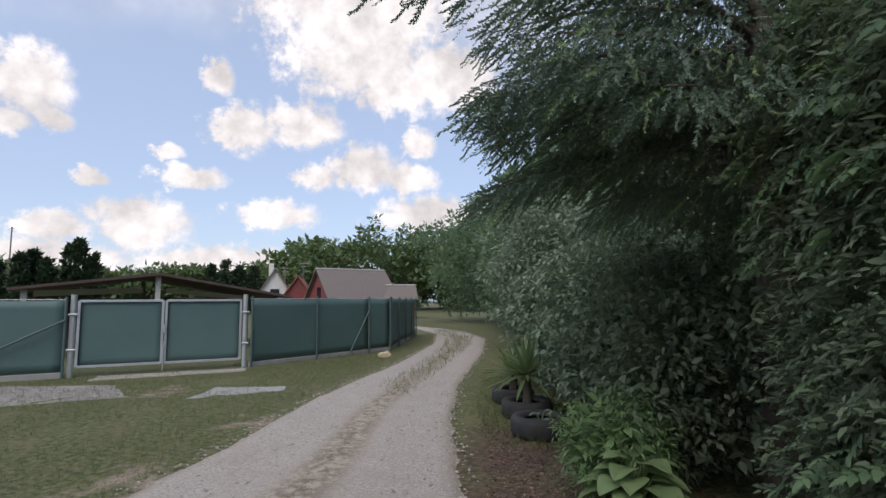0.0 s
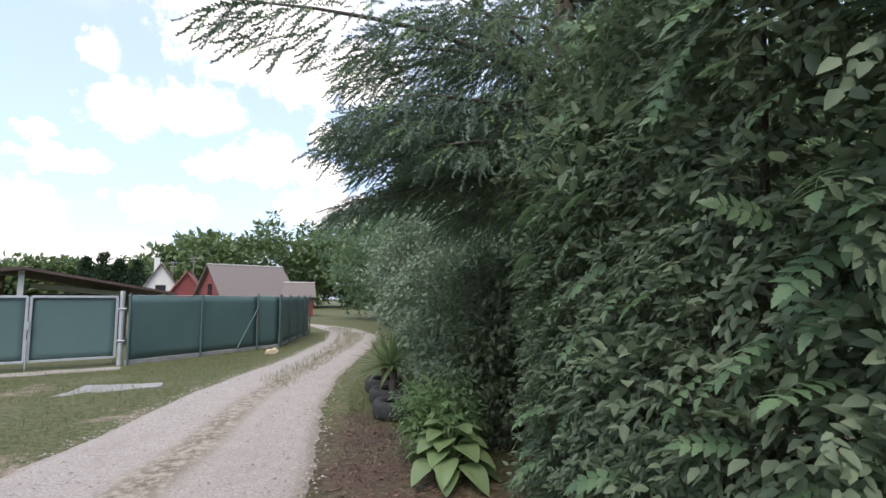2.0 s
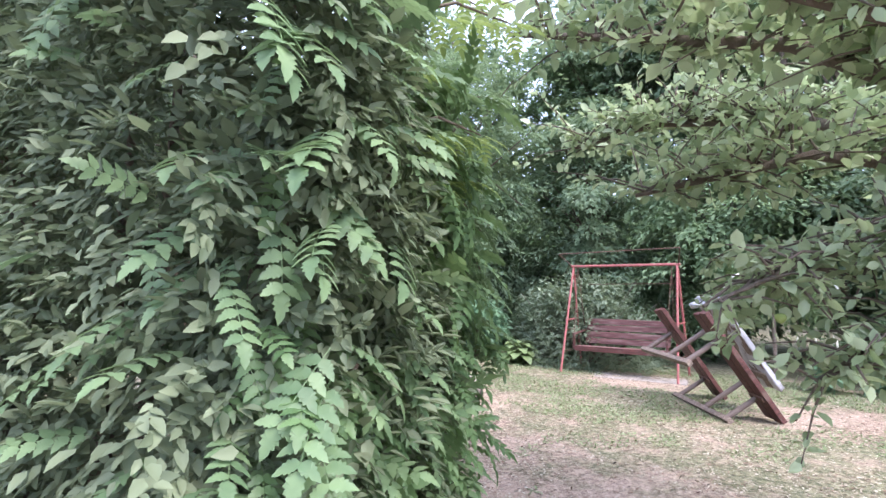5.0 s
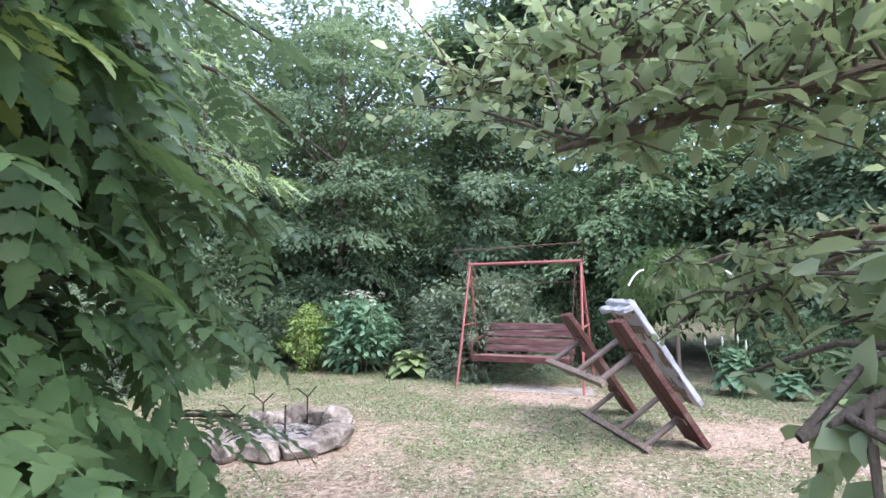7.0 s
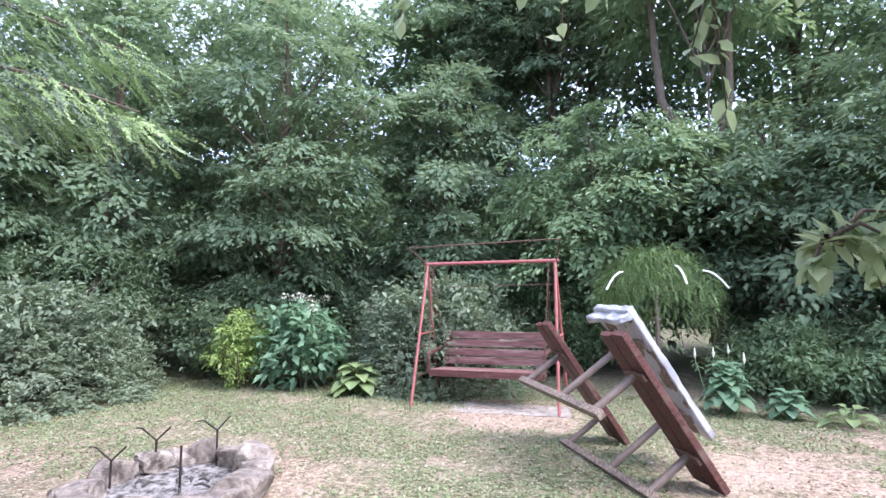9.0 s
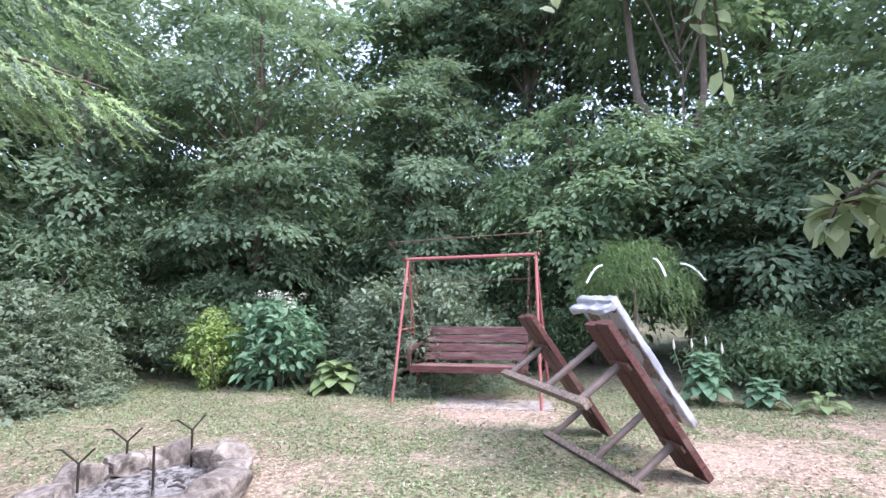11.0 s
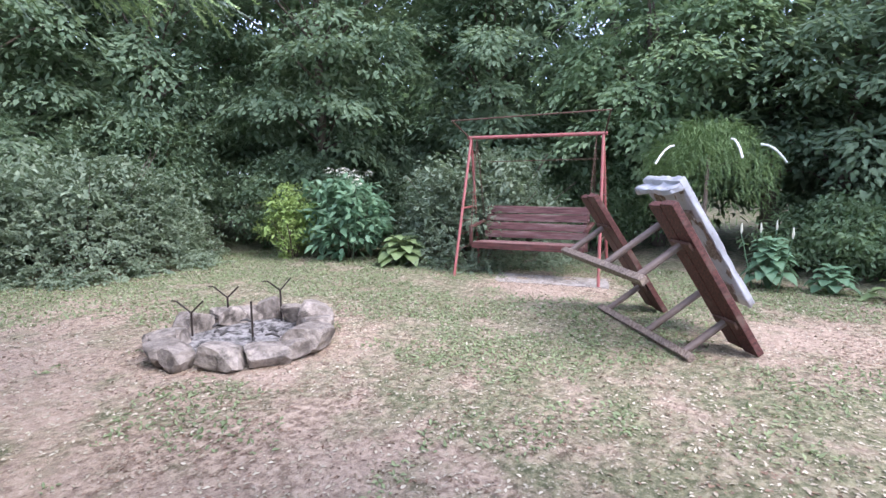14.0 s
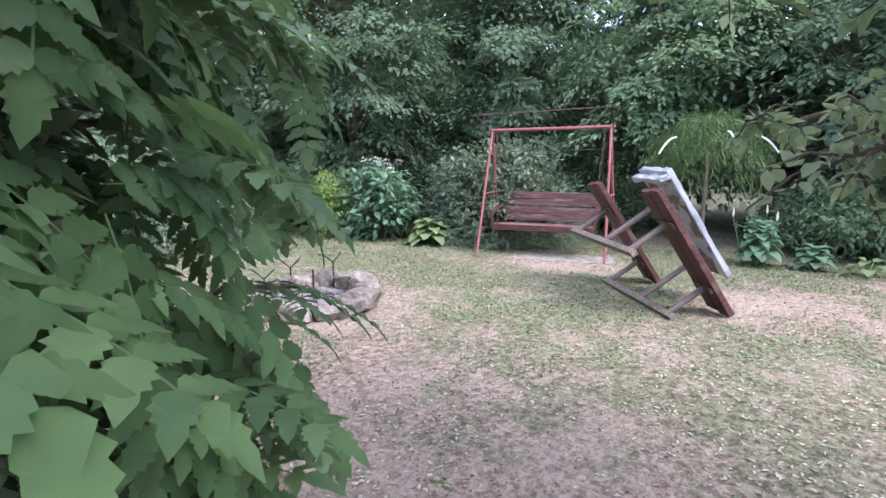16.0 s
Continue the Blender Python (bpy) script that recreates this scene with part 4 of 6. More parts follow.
# dark trees where the track bends
spots = [(-12, 31, 7.2, 2.8), (-9.5, 28, 6.8, 2.6), (-7, 25.5, 6.8, 2.5), (-5.4, 22, 6.2, 2.1), (-10.5, 34, 8.5, 3), (-4.2, 19, 5.6, 1.8),
         (-3.1, 16, 5.6, 1.7), (-2.4, 13.4, 5.4, 1.5), (-4.5, 26, 8, 3), (-2.2, 20, 7.5, 2.6), (-0.3, 15, 7, 2.3), (-1.5, 25, 8, 3)]
far_wood("woods", "dark trees and undergrowth where the track bends", spots, 14, TREE_LEAF, 0.3, 42, 64)


def bush(name, label, base, rx, ry, h, leaf, size, clumps, per, seed, ball=0.22, shape=LEAF, z0=0.05, turn=0, droop=0.35, stems=9, arching=0):
    rng = np.random.default_rng(seed)
    t = thing(name, label, "shrub", (*base, 0), turn)
    centres = egg(rng, clumps, (0, 0), rx, ry, z0, h, 0.3)
    runs = []
    for c in centres[:: max(1, clumps // stems)]:
        foot = np.array((c[0] * 0.15, c[1] * 0.15, -0.03))
        runs.append(([foot, foot * 0.5 + c * 0.5 + (0, 0, 0.1), c], [0.016, 0.011, 0.004]))
    tubes_each("stem", runs, BARK, t)
    if arching:
        d = unit(rng, arching)
        d[:, 2] = np.abs(d[:, 2]) - 0.12
        k = rng.uniform(0.72, 0.98, arching)[:, None] * (1 + 0.1 * np.sin(d[:, :1] * 7 + d[:, 1:2] * 5))
        root = d * k * (rx, ry, h * 0.92)
        root[:, 2] = np.maximum(root[:, 2], 0.06)
        p, way, up = twig_leaves(rng, root, d, (0.14, 0.42), 17, 0.5, 0.55, 0.4, 0.6)
        child("foliage", scatter("foliage", shape, p, way, up, size * rng.uniform(0.65, 1.25, len(p)), leaf, rng), t)
    else:
        foliage("foliage", rng, centres, ball * rng.uniform(0.6, 1.3, clumps), per, size, shape, leaf, t, droop=droop)
    core = egg(rng, clumps // 2, (0, 0), rx * 0.8, ry * 0.8, z0, h * 0.9, 0.2, 0.2)
    foliage("inner_foliage", rng, core, ball * 1.4 * np.ones(len(core)), max(12, per // 3), max(0.11, size * 1.7), LEAF, leaf, t, droop=droop)
    return t


# along the track
bush("shrub", "tall grey-green willow-leaved shrub beside the track", (-0.75, 7.7), 1.1, 1.3, 3.1, GREY_LEAF, 0.085, 230, 80, 21, 0.3, LEAF)
bush("shrub", "grey-green shrub under the spruce", (0.35, 5.6), 1.0, 1.0, 2.3, GREY_LEAF, 0.08, 190, 80, 22, 0.28, LEAF)
bush("shrub", "dark leafy undergrowth behind the tyre planters", (0.9, 4.2), 0.8, 1.0, 1.9, HEDGE_LEAF, 0.07, 160, 80, 23, 0.25)
bush("shrub", "low feathery green shrub by the tyre planters", (0.4, 3.3), 0.34, 0.42, 0.7, FEATHER, 0.05, 60, 70, 24, 0.14, SLIM)

# ---- hedge with climbing vine at the garden's entrance ----
WALKED = np.array([(0.84, -0.5, 1.37), (1.65, -1.06, 1.36), (1.8, -0.97, 1.36), (3.24, 0.05, 1.48), (3.85, 0.6, 1.43)])


def off_the_way(p):
    """How far a place lies from the line along which one walks at head height."""
    best = 9.0
    for a, b in zip(WALKED[:-1], WALKED[1:]):
        s = np.clip(np.dot(p - a, b - a) / np.dot(b - a, b - a), 0, 1)
        best = min(best, float(np.linalg.norm(p - a - s * (b - a))))
    return best


def beside_the_way(p, gap):
    """Which of the places keep that far, in plan, from the line walked."""
    best = np.full(len(p), 9.0)
    for a, b in zip(WALKED[:-1, :2], WALKED[1:, :2]):
        s = np.clip((p[:, :2] - a) @ (b - a) / np.dot(b - a, b - a), 0, 1)
        best = np.minimum(best, np.hypot(*(p[:, :2] - a - s[:, None] * (b - a)).T))
    return best > gap


def hedge():
    rng = np.random.default_rng(31)
    t = thing("hedge", "dense dark green hedge overgrown with a climbing vine", "hedge", (1.9, 1.2, 0))
    # the hedge's outline on the ground, going round it, relative to its middle
    outline = np.array([(-0.85, 1.05), (-0.66, 0.25), (-0.28, -0.78), (0.1, -1.42), (0.42, -1.32), (0.85, -0.98), (1.24, -0.66), (1.46, -0.35), (1.52, 0.4), (0.9, 1.3), (0, 1.6)])
    nxt = np.roll(outline, -1, 0)
    seg = np.hypot(*(nxt - outline).T)
    weight = seg * np.where(np.arange(len(seg)) < 8, 1.0, 0.3)
    out = np.stack([(nxt - outline)[:, 1], -(nxt - outline)[:, 0]], 1) / seg[:, None]

    def on_face(n, inset, top):
        k = rng.choice(len(seg), n, p=weight / weight.sum())
        s = rng.random(n)
        p = outline[k] + (nxt - outline)[k] * s[:, None]
        z = rng.uniform(0.05, top, n)
        swell = 0.05 * np.sin(z * 2.3 + k) + 0.05 * np.sin(p[:, 0] * 5 + z * 3)
        pull = inset + np.clip(z - 2.1, 0, 2) * 0.35 + np.clip(0.25 - z, 0, 1) * 0.3 - swell
        q = p - out[k] * pull[:, None]
        return np.stack([q[:, 0], q[:, 1], z], 1), np.stack([out[k, 0], out[k, 1], 0 * z], 1)
    stems = []
    for k in range(26):
        p, _ = on_face(1, 0.45, 2.4)
        foot = np.array((p[0, 0] * 0.7, p[0, 1] * 0.7, -0.03))
        stems.append(([foot, foot * 0.4 + p[0] * 0.6, p[0]], [0.03, 0.02, 0.008]))
    tubes_each("stem", stems, BARK, t, 6)
    # leafy twigs all over the faces and the top, their leaves in rows like shingles
    c, o = on_face(5400, 0.22, 2.8)
    top = np.stack([rng.uniform(-0.7, 1.1, 330), rng.uniform(-1.0, 1.3, 330), rng.uniform(2.35, 2.9, 330)], 1)
    inside, _ = on_face(560, 0.42, 2.7)
    inside = np.concatenate([inside, np.stack([rng.uniform(-0.4, 0.9, 90), rng.uniform(-0.7, 1.0, 90), rng.uniform(0.2, 2.4, 90)], 1)])
    root = np.concatenate([c, top])
    face = np.concatenate([o, np.tile((0, 0, 1.0), (len(top), 1))])
    p, way, up = twig_leaves(rng, root, face, (0.08, 0.19), 14, 0.15, lean=0.75 + 1.1 * np.clip(root[:, 2:] - 1.0, 0, 1.2))
    clear = beside_the_way(p + (1.9, 1.2, 0), 0.4)
    p, way, up = p[clear], way[clear], up[clear]
    me = scatter("foliage", POINTED, p, way, up, 0.0385 * rng.uniform(0.65, 1.25, len(p)), HEDGE_LEAF, rng)
    child("foliage", me, t, "small pointed dark green leaves")
    p, d = cloud_leaves(rng, inside, np.full(len(inside), 0.17), 36)
    me = scatter("inner_foliage", POINTED, p, d, d + (0, 0, 0.5), 0.05 * rng.uniform(0.7, 1.3, len(p)), HEDGE_LEAF, rng)
    child("inner_foliage", me, t)
    # the vine: feathered leaves, thick at the entrance corner and over the top
    n = 760
    p, o = on_face(n * 3, 0.16, 2.9)
    side = p[:, 1] * -0.55 + p[:, 0] * 0.5
    chance = np.clip(0.1 + 0.5 * np.clip(side - 0.3, 0, 1) + 0.22 * (p[:, 2] > 1.75), 0, 1)
    keep = (rng.random(len(p)) < chance) & beside_the_way(p + (1.9, 1.2, 0), 0.4)
    p, o = p[keep][:n], o[keep][:n]
    way = o * 1.0 + rng.normal(size=p.shape) * 0.4 - (0, 0, 0.45)
    up = o * (0.5 + 1.3 * np.clip(p[:, 2:] - 1.0, 0, 1.2)) + (0, 0, 0.8) + rng.normal(size=p.shape) * 0.2
    me = scatter("vine", COMPOUND, p, way, up, 0.165 * rng.uniform(0.7, 1.3, len(p)), VINE_LEAF, rng)
    child("vine", me, t, "feathered mid-green vine leaves", True)
    # the thick curtain of vine that hangs at the entrance corner
    n = 640
    u = rng.random(n) * 0.76
    z = rng.uniform(0.15, 2.25, n)
    p = np.stack([0.92 + 0.7 * u, -0.87 + 0.43 * u + rng.normal(size=n) * 0.06, z], 1)
    p += np.array((0.45, -0.62, 0)) * (rng.uniform(-0.3, 0.0, n) + 0.07 * np.sin(z * 4 + u * 5))[:, None]
    p = p[beside_the_way(p + (1.9, 1.2, 0), 0.39)]
    way = np.array((0.35, -0.5, -0.6)) + rng.normal(size=p.shape) * 0.55
    up = np.array((0.5, -0.7, 0.7)) + rng.normal(size=p.shape) * 0.2
    me = scatter("vine_curtain", COMPOUND, p, way, up, 0.165 * rng.uniform(0.7, 1.3, len(p)), FRESH_LEAF, rng)
    child("vine_curtain", me, t, "hanging feathered vine leaves", True)
    # a brighter bunch of vine low on the hedge's nose
    n = 170
    u, z = rng.random(n), 1.0 + rng.normal(size=n) * 0.3
    p = np.stack([0.26 + 0.62 * u, -1.33 + 0.46 * u, np.clip(z - 0.1 * u, 0.25, 1.6)], 1)
    p += np.array((0.42, -0.6, 0)) * rng.uniform(-0.3, -0.06, n)[:, None]
    p = p[beside_the_way(p + (1.9, 1.2, 0), 0.36)]
    way = np.array((-0.1, -0.5, -0.6)) + rng.normal(size=p.shape) * 0.4
    up = np.array((-0.1, -0.75, 0.6)) + rng.normal(size=p.shape) * 0.2
    child("vine_spray", scatter("vine_spray", COMPOUND, p, way, up, 0.135 * rng.uniform(0.7, 1.25, len(p)), FRESH_LEAF, rng), t, "fresh green feathered vine leaves", True)
    # arching fronds over the way into the garden
    runs, lp, lw = [], [], []
    for a, c in (((1.2, -0.4, 1.95), (1.84, -0.42, 1.8)), ((1.2, -0.2, 2.15), (1.75, -0.25, 2.15)), ((1.3, -0.4, 1.8), (1.64, -0.36, 1.6)), ((1.0, -0.5, 2.0), (1.35, -0.62, 2.2)), ((1.25, -0.35, 1.5), (1.6, -0.38, 1.4)),
                 ((1.2, -0.5, 1.3), (1.5, -0.58, 1.03)), ((1.3, -0.4, 1.65), (1.6, -0.44, 1.66)), ((1.2, -0.5, 1.7), (1.5, -0.46, 1.45)), ((1.25, -0.45, 1.15), (1.62, -0.36, 1.2))):
        a, c = np.array(a), np.array(c)
        runs.append(([a, (a + c) / 2 + (0, 0, 0.07), c], [0.007, 0.005, 0.003]))
        d = (c - a) / np.linalg.norm(c - a)
        s = np.array((-d[1], d[0], 0))
        for u in np.linspace(0.15, 1, 6):
            for sign in (-1, 1):
                lp.append(a + (c - a) * u + (0, 0, 0.07 * 4 * u * (1 - u)))
                lw.append(d * 0.7 + s * sign * 0.8 - (0, 0, 0.5))
    tubes_each("frond_stem", runs, BARK, t)
    lp, lw = np.array(lp), np.array(lw)
    clear = beside_the_way(lp + (1.9, 1.2, 0), 0.33)
    lp, lw = lp[clear], lw[clear]
    me = scatter("frond_leaves", COMPOUND, lp, lw, np.tile((0, 0, 1.0), (len(lp), 1)) + rng.normal(size=lp.shape) * 0.2, 0.135 * rng.uniform(0.8, 1.3, len(lp)), VINE_LEAF, rng)
    tagged(child("frond_leaves", me, t, "", True), kind="stuff")
    # long shoots that reach out of the corner, with pale young leaves
    runs, lp, lw = [], [], []
    for k, (az, z, reach) in enumerate(((-60, 2.2, 0.5), (-40, 2.35, 0.55), (-20, 2.25, 0.42), (-75, 2.5, 0.45), (-100, 2.35, 0.4), (-5, 2.45, 0.5), (15, 2.2, 0.35), (-130, 2.6, 0.4), (-5, 1.72, 0.36), (10, 1.6, 0.34), (-14, 1.86, 0.34))):
        a = radians(az)
        start = np.array((0.45 + 0.3 * math.cos(a), -0.75 + 0.3 * math.sin(a), z))
        end = start + np.array((math.cos(a), math.sin(a), 0.12)) * reach
        runs.append(([start, (start + end) / 2 + (0, 0, 0.06), end], [0.008, 0.006, 0.003]))
        for s in np.linspace(0.3, 1, 5):
            for sign in (-1, 1):
                lp.append(start + (end - start) * s)
                lw.append((math.cos(a + sign * 0.9), math.sin(a + sign * 0.9), -0.3))
    tubes_each("shoot", runs, BARK, t)
    lp, lw = np.array(lp), np.array(lw)
    me = scatter("young_leaves", COMPOUND, lp, lw, np.tile((0, 0, 1.0), (len(lp), 1)), 0.12 * rng.uniform(0.7, 1.2, len(lp)), YOUNG_LEAF, rng)
    child("young_leaves", me, t, "pale yellow-green young leaves")
    return t


hedge()


def spruce(base, height, seed, boughs, radius, label, low=1.6, extra=100, young=0.14):
    """Boughs: azimuth, height of the tip, reach; the rest of the crown grows at random."""
    rng = np.random.default_rng(seed)
    t = thing("spruce", label, "tree", (*base, 0))
    child("trunk", tubes_mesh("trunk", [([(0, 0, -0.05), (0.03, 0, height * 0.4), (0, 0.04, height)], [0.17, 0.12, 0.02])], BARK, 10), t, "", True)
    runs, places, ways, sizes = [], [], [], []
    boughs = [(az, tip + 0.1 * reach, reach) for az, tip, reach in boughs]
    for k in range(extra):
        z = low + (height * 0.97 - low) * rng.uniform(0, 1) ** 1.25
        boughs.append((rng.uniform(0, 360), z, (0.25 + radius * (1 - z / height) ** 0.85) * rng.uniform(0.7, 1.0)))
    for az, z, reach in boughs:
        a = radians(az)
        d = np.array((math.cos(a), math.sin(a), 0))
        side = np.array((-d[1], d[0], 0))
        n = 7
        sway = rng.normal() * 0.08
        line = [np.array((0, 0, z)) + d * reach * s + side * sway * reach * s * s + (0, 0, 0.28 * reach * (s - 1.42 * s * s) + 0.12 * max(0, s - 0.75) * reach) for s in np.linspace(0, 1, n)]
        runs.append((line, [0.03 * (1 - 0.88 * i / (n - 1)) * (0.5 + reach / 4) for i in range(n)]))
        count = int(14 + reach * 50)
        for s in np.linspace(0.15, 1.0, count):
            i = min(int(s * (n - 1)), n - 2)
            p = line[i] + (line[i + 1] - line[i]) * (s * (n - 1) - i)
            span = 0.32 * reach * (1 - s) ** 0.8 + 0.13
            for sign in (-1, 1):
                off = side * sign * rng.uniform(0, 1) * span
                q = p + off + d * np.abs(off).sum() * 0.5 - (0, 0, 0.25 * np.linalg.norm(off) + rng.uniform(0, 0.1))
                places.append(q)
                ways.append(d * rng.uniform(0.35, 1.0) + side * sign * rng.uniform(-0.2, 0.8) - (0, 0, rng.uniform(0.15, 0.95)))
                sizes.append(rng.uniform(0.13, 0.25))
    tubes_each("branch", runs, BARK, t)
    places, ways, sizes = np.array(places), np.array(ways), np.array(sizes)
    tip = rng.random(len(places)) < young
    for name, keep, mat in (("needles", ~tip, NEEDLE), ("young_needles", tip, NEEDLE_TIP)):
        ups = np.tile((0.1, 0.2, 1.0), (keep.sum(), 1)) + rng.normal(size=(keep.sum(), 3)) * 0.3
        ob = child(name, scatter(name, TWIG, places[keep], ways[keep], ups, sizes[keep], mat, rng), t)
        tagged(ob, kind="stuff")
    return t


spruce((1.45, 3.6), 7.0, 51, [(-128, 2.86, 2.95), (-122, 2.95, 2.05), (-134, 2.5, 2.1), (-140, 2.5, 1.95), (-145, 2.75, 2.0), (-131, 3.2, 1.95), (-118, 2.5, 2.2), (-172, 2.9, 1.9), (-160, 2.6, 1.85),
                               (-110, 2.2, 2.0), (-150, 3.1, 1.95), (-138, 2.55, 2.0), (-125, 2.35, 2.1), (-115, 3.1, 2.0)], 2.5, "tall dark spruce with drooping branches over the track", 2.15, 84, 0.07)
spruce((3.0, 4.7), 6.0, 52, [(-46, 2.25, 2.65), (-36, 2.7, 2.5), (-56, 2.8, 2.5), (-48, 3.3, 2.5), (-28, 2.4, 2.2), (-64, 2.4, 2.3), (-42, 3.8, 2.3)], 2.2, "spruce behind the hedge with pale drooping branch tips", 2.2, 32, 0.6)


def apple_tree():
    rng = np.random.default_rng(61)
    home = np.array((4.9, -1.9, 0))
    t = thing("apple_tree", "old apple tree with pale young leaves and green fruit", "tree", tuple(home))
    limbs = [[(0, 0, -0.05), (-0.05, 0.05, 0.6), (-0.1, 0.2, 1.2)],
             [(-0.1, 0.2, 1.15), (-0.5, 0.7, 1.75), (-0.95, 1.5, 2.3), (-1.4, 2.55, 2.6)],
             [(-0.1, 0.2, 1.2), (0.1, 0.8, 1.8), (-0.35, 1.6, 2.0), (-0.7, 2.3, 1.86)],
             [(-0.1, 0.2, 1.2), (0.25, 0.8, 1.65), (0.2, 1.5, 1.65), (-0.12, 2.02, 1.42)],
             [(-0.1, 0.2, 1.2), (-0.7, 0.7, 1.9), (-1.2, 1.2, 2.2), (-1.75, 1.7, 2.4)],
             [(-0.1, 0.2, 1.2), (-0.9, 0.3, 2.0), (-1.5, 0.7, 2.5), (-2.0, 1.1, 2.8)],
             [(-0.1, 0.2, 1.2), (-0.5, 0.7, 1.45), (-0.85, 1.1, 1.35), (-1.05, 1.45, 1.05)],
             [(-0.1, 0.2, 1.2), (0.1, 0.5, 2.0), (-0.2, 1.1, 2.8), (-0.6, 1.9, 3.2)],
             [(-0.2, 1.1, 2.8), (-0.9, 1.5, 3.1), (-1.4, 2.1, 3.2)],
             [(0.0, 0.6, 1.7), (0.2, 1.8, 2.35), (0.1, 2.6, 2.5), (-0.1, 3.1, 2.4)],
             [(0.0, 0.6, 1.7), (0.5, 1.7, 2.35), (0.5, 2.5, 2.45)],
             [(-0.1, 0.2, 1.2), (0.6, 0.2, 1.8), (1.1, 0.6, 2.3)],
             [(-0.1, 0.2, 1.2), (-0.6, -0.3, 1.9), (-1.1, -0.6, 2.4)],
             [(-0.1, 0.2, 1.2), (0.5, 1.1, 1.7), (0.5, 1.9, 1.66), (0.36, 2.2, 1.56), (0.14, 2.28, 1.57)],
             [(-0.1, 0.2, 1.2), (-0.5, 0.8, 1.62), (-0.95, 1.3, 1.55), (-1.28, 1.72, 1.3)]]
    thick = [0.13, 0.06, 0.055, 0.03, 0.055, 0.055, 0.045, 0.055, 0.025, 0.045, 0.035, 0.05, 0.05, 0.025, 0.03]
    runs = [([np.array(p) for p in l], [k * (1 - 0.8 * i / (len(l) - 1)) if k < 0.1 else k * (1 - 0.25 * i / 2) for i in range(len(l))]) for l, k in zip(limbs, thick)]
    shoots, leaf_p, leaf_w, leaf_s = [], [], [], []
    for which, limb in enumerate(limbs[1:]):
        pts = np.array(limb)
        low = which in (2, 5, 12, 13)
        for k in range({2: 75, 12: 18}.get(which, 125)):
            s = rng.uniform(0.3, 1.0) * (len(pts) - 1)
            i = min(int(s), len(pts) - 2)
            p = pts[i] + (pts[i + 1] - pts[i]) * (s - i)
            d = unit(rng, 1)[0] * (1, 1, 0.6) + (0, 0, 0.4 if p[2] > 1.8 else -0.1)
            d /= np.linalg.norm(d)
            end = p + d * (rng.uniform(0.08, 0.16) if which == 12 else rng.uniform(0.2, 0.32 if low else 0.55))
            if min(off_the_way(p + home), off_the_way(end + home)) < 0.43:
                continue
            shoots.append(([p, (p + end) / 2 + (0, 0, 0.03), end], [0.007, 0.005, 0.0025]))
            for u in np.linspace(0.1, 1.0, 13):
                leaf_p.append(p + (end - p) * u)
                leaf_s.append(0.055 if low else 0.065)
                leaf_w.append(d * 0.5 + unit(rng, 1)[0])
    child("trunk", tubes_mesh("trunk", runs, BARK, 8), t, "", True)
    tagged(child("twig", tubes_mesh("twig", shoots, BARK, 4), t), kind="stuff")
    leaf_p, leaf_w = np.array(leaf_p), np.array(leaf_w)
    up = np.tile((0, 0, 1.0), (len(leaf_p), 1)) + rng.normal(size=leaf_p.shape) * 0.5
    child("crown", scatter("crown", OVAL, leaf_p, leaf_w, up, np.array(leaf_s) * rng.uniform(0.6, 1.3, len(leaf_p)), APPLE_LEAF, rng), t)
    for k in range(26):
        p = leaf_p[rng.integers(len(leaf_p))] - (0, 0, 0.04)
        if off_the_way(p + home) < 0.55:
            continue
        bm = bmesh.new()
        bmesh.ops.create_uvsphere(bm, u_segments=10, v_segments=7, radius=0.02)
        for v in bm.verts:
            v.co = Vector((v.co.x, v.co.y, v.co.z * 0.9 - 0.006 * math.exp(-((v.co.x ** 2 + v.co.y ** 2) / 0.00006))))
            v.co += Vector(p)
        part("apple", bm, FRUIT, t, "small unripe green apple", True)
    return t


apple_tree()

# garden's edge: bushes, then trees
bush("shrub", "broad grey-green cotoneaster bush at the lawn's edge", (6.2, 9.3), 1.9, 1.35, 1.95, BUSH_LEAF, 0.052, 380, 90, 71, 0.22, LEAF, turn=-12, arching=3000)
bush("shrub", "broad grey-green cotoneaster bush at the lawn's edge", (4.0, 9.6), 1.4, 1.3, 1.9, BUSH_LEAF, 0.055, 240, 80, 72, 0.22, LEAF, arching=1900)
bush("shrub", "yellow-green golden shrub among darker bushes", (8.75, 7.75), 0.45, 0.45, 1.15, YELLOW_LEAF, 0.05, 60, 60, 73, 0.16)
bush("shrub", "hydrangea bush with large green leaves", (9.3, 7.0), 0.68, 0.62, 1.3, HYDRANGEA_LEAF, 0.12, 80, 22, 74, 0.2, OVAL)
bush("shrub", "rounded grey-green bush behind the swing", (10.5, 5.2), 1.5, 1.15, 1.95, BUSH_LEAF, 0.045, 360, 90, 75, 0.17, LEAF, turn=-60, arching=2600)


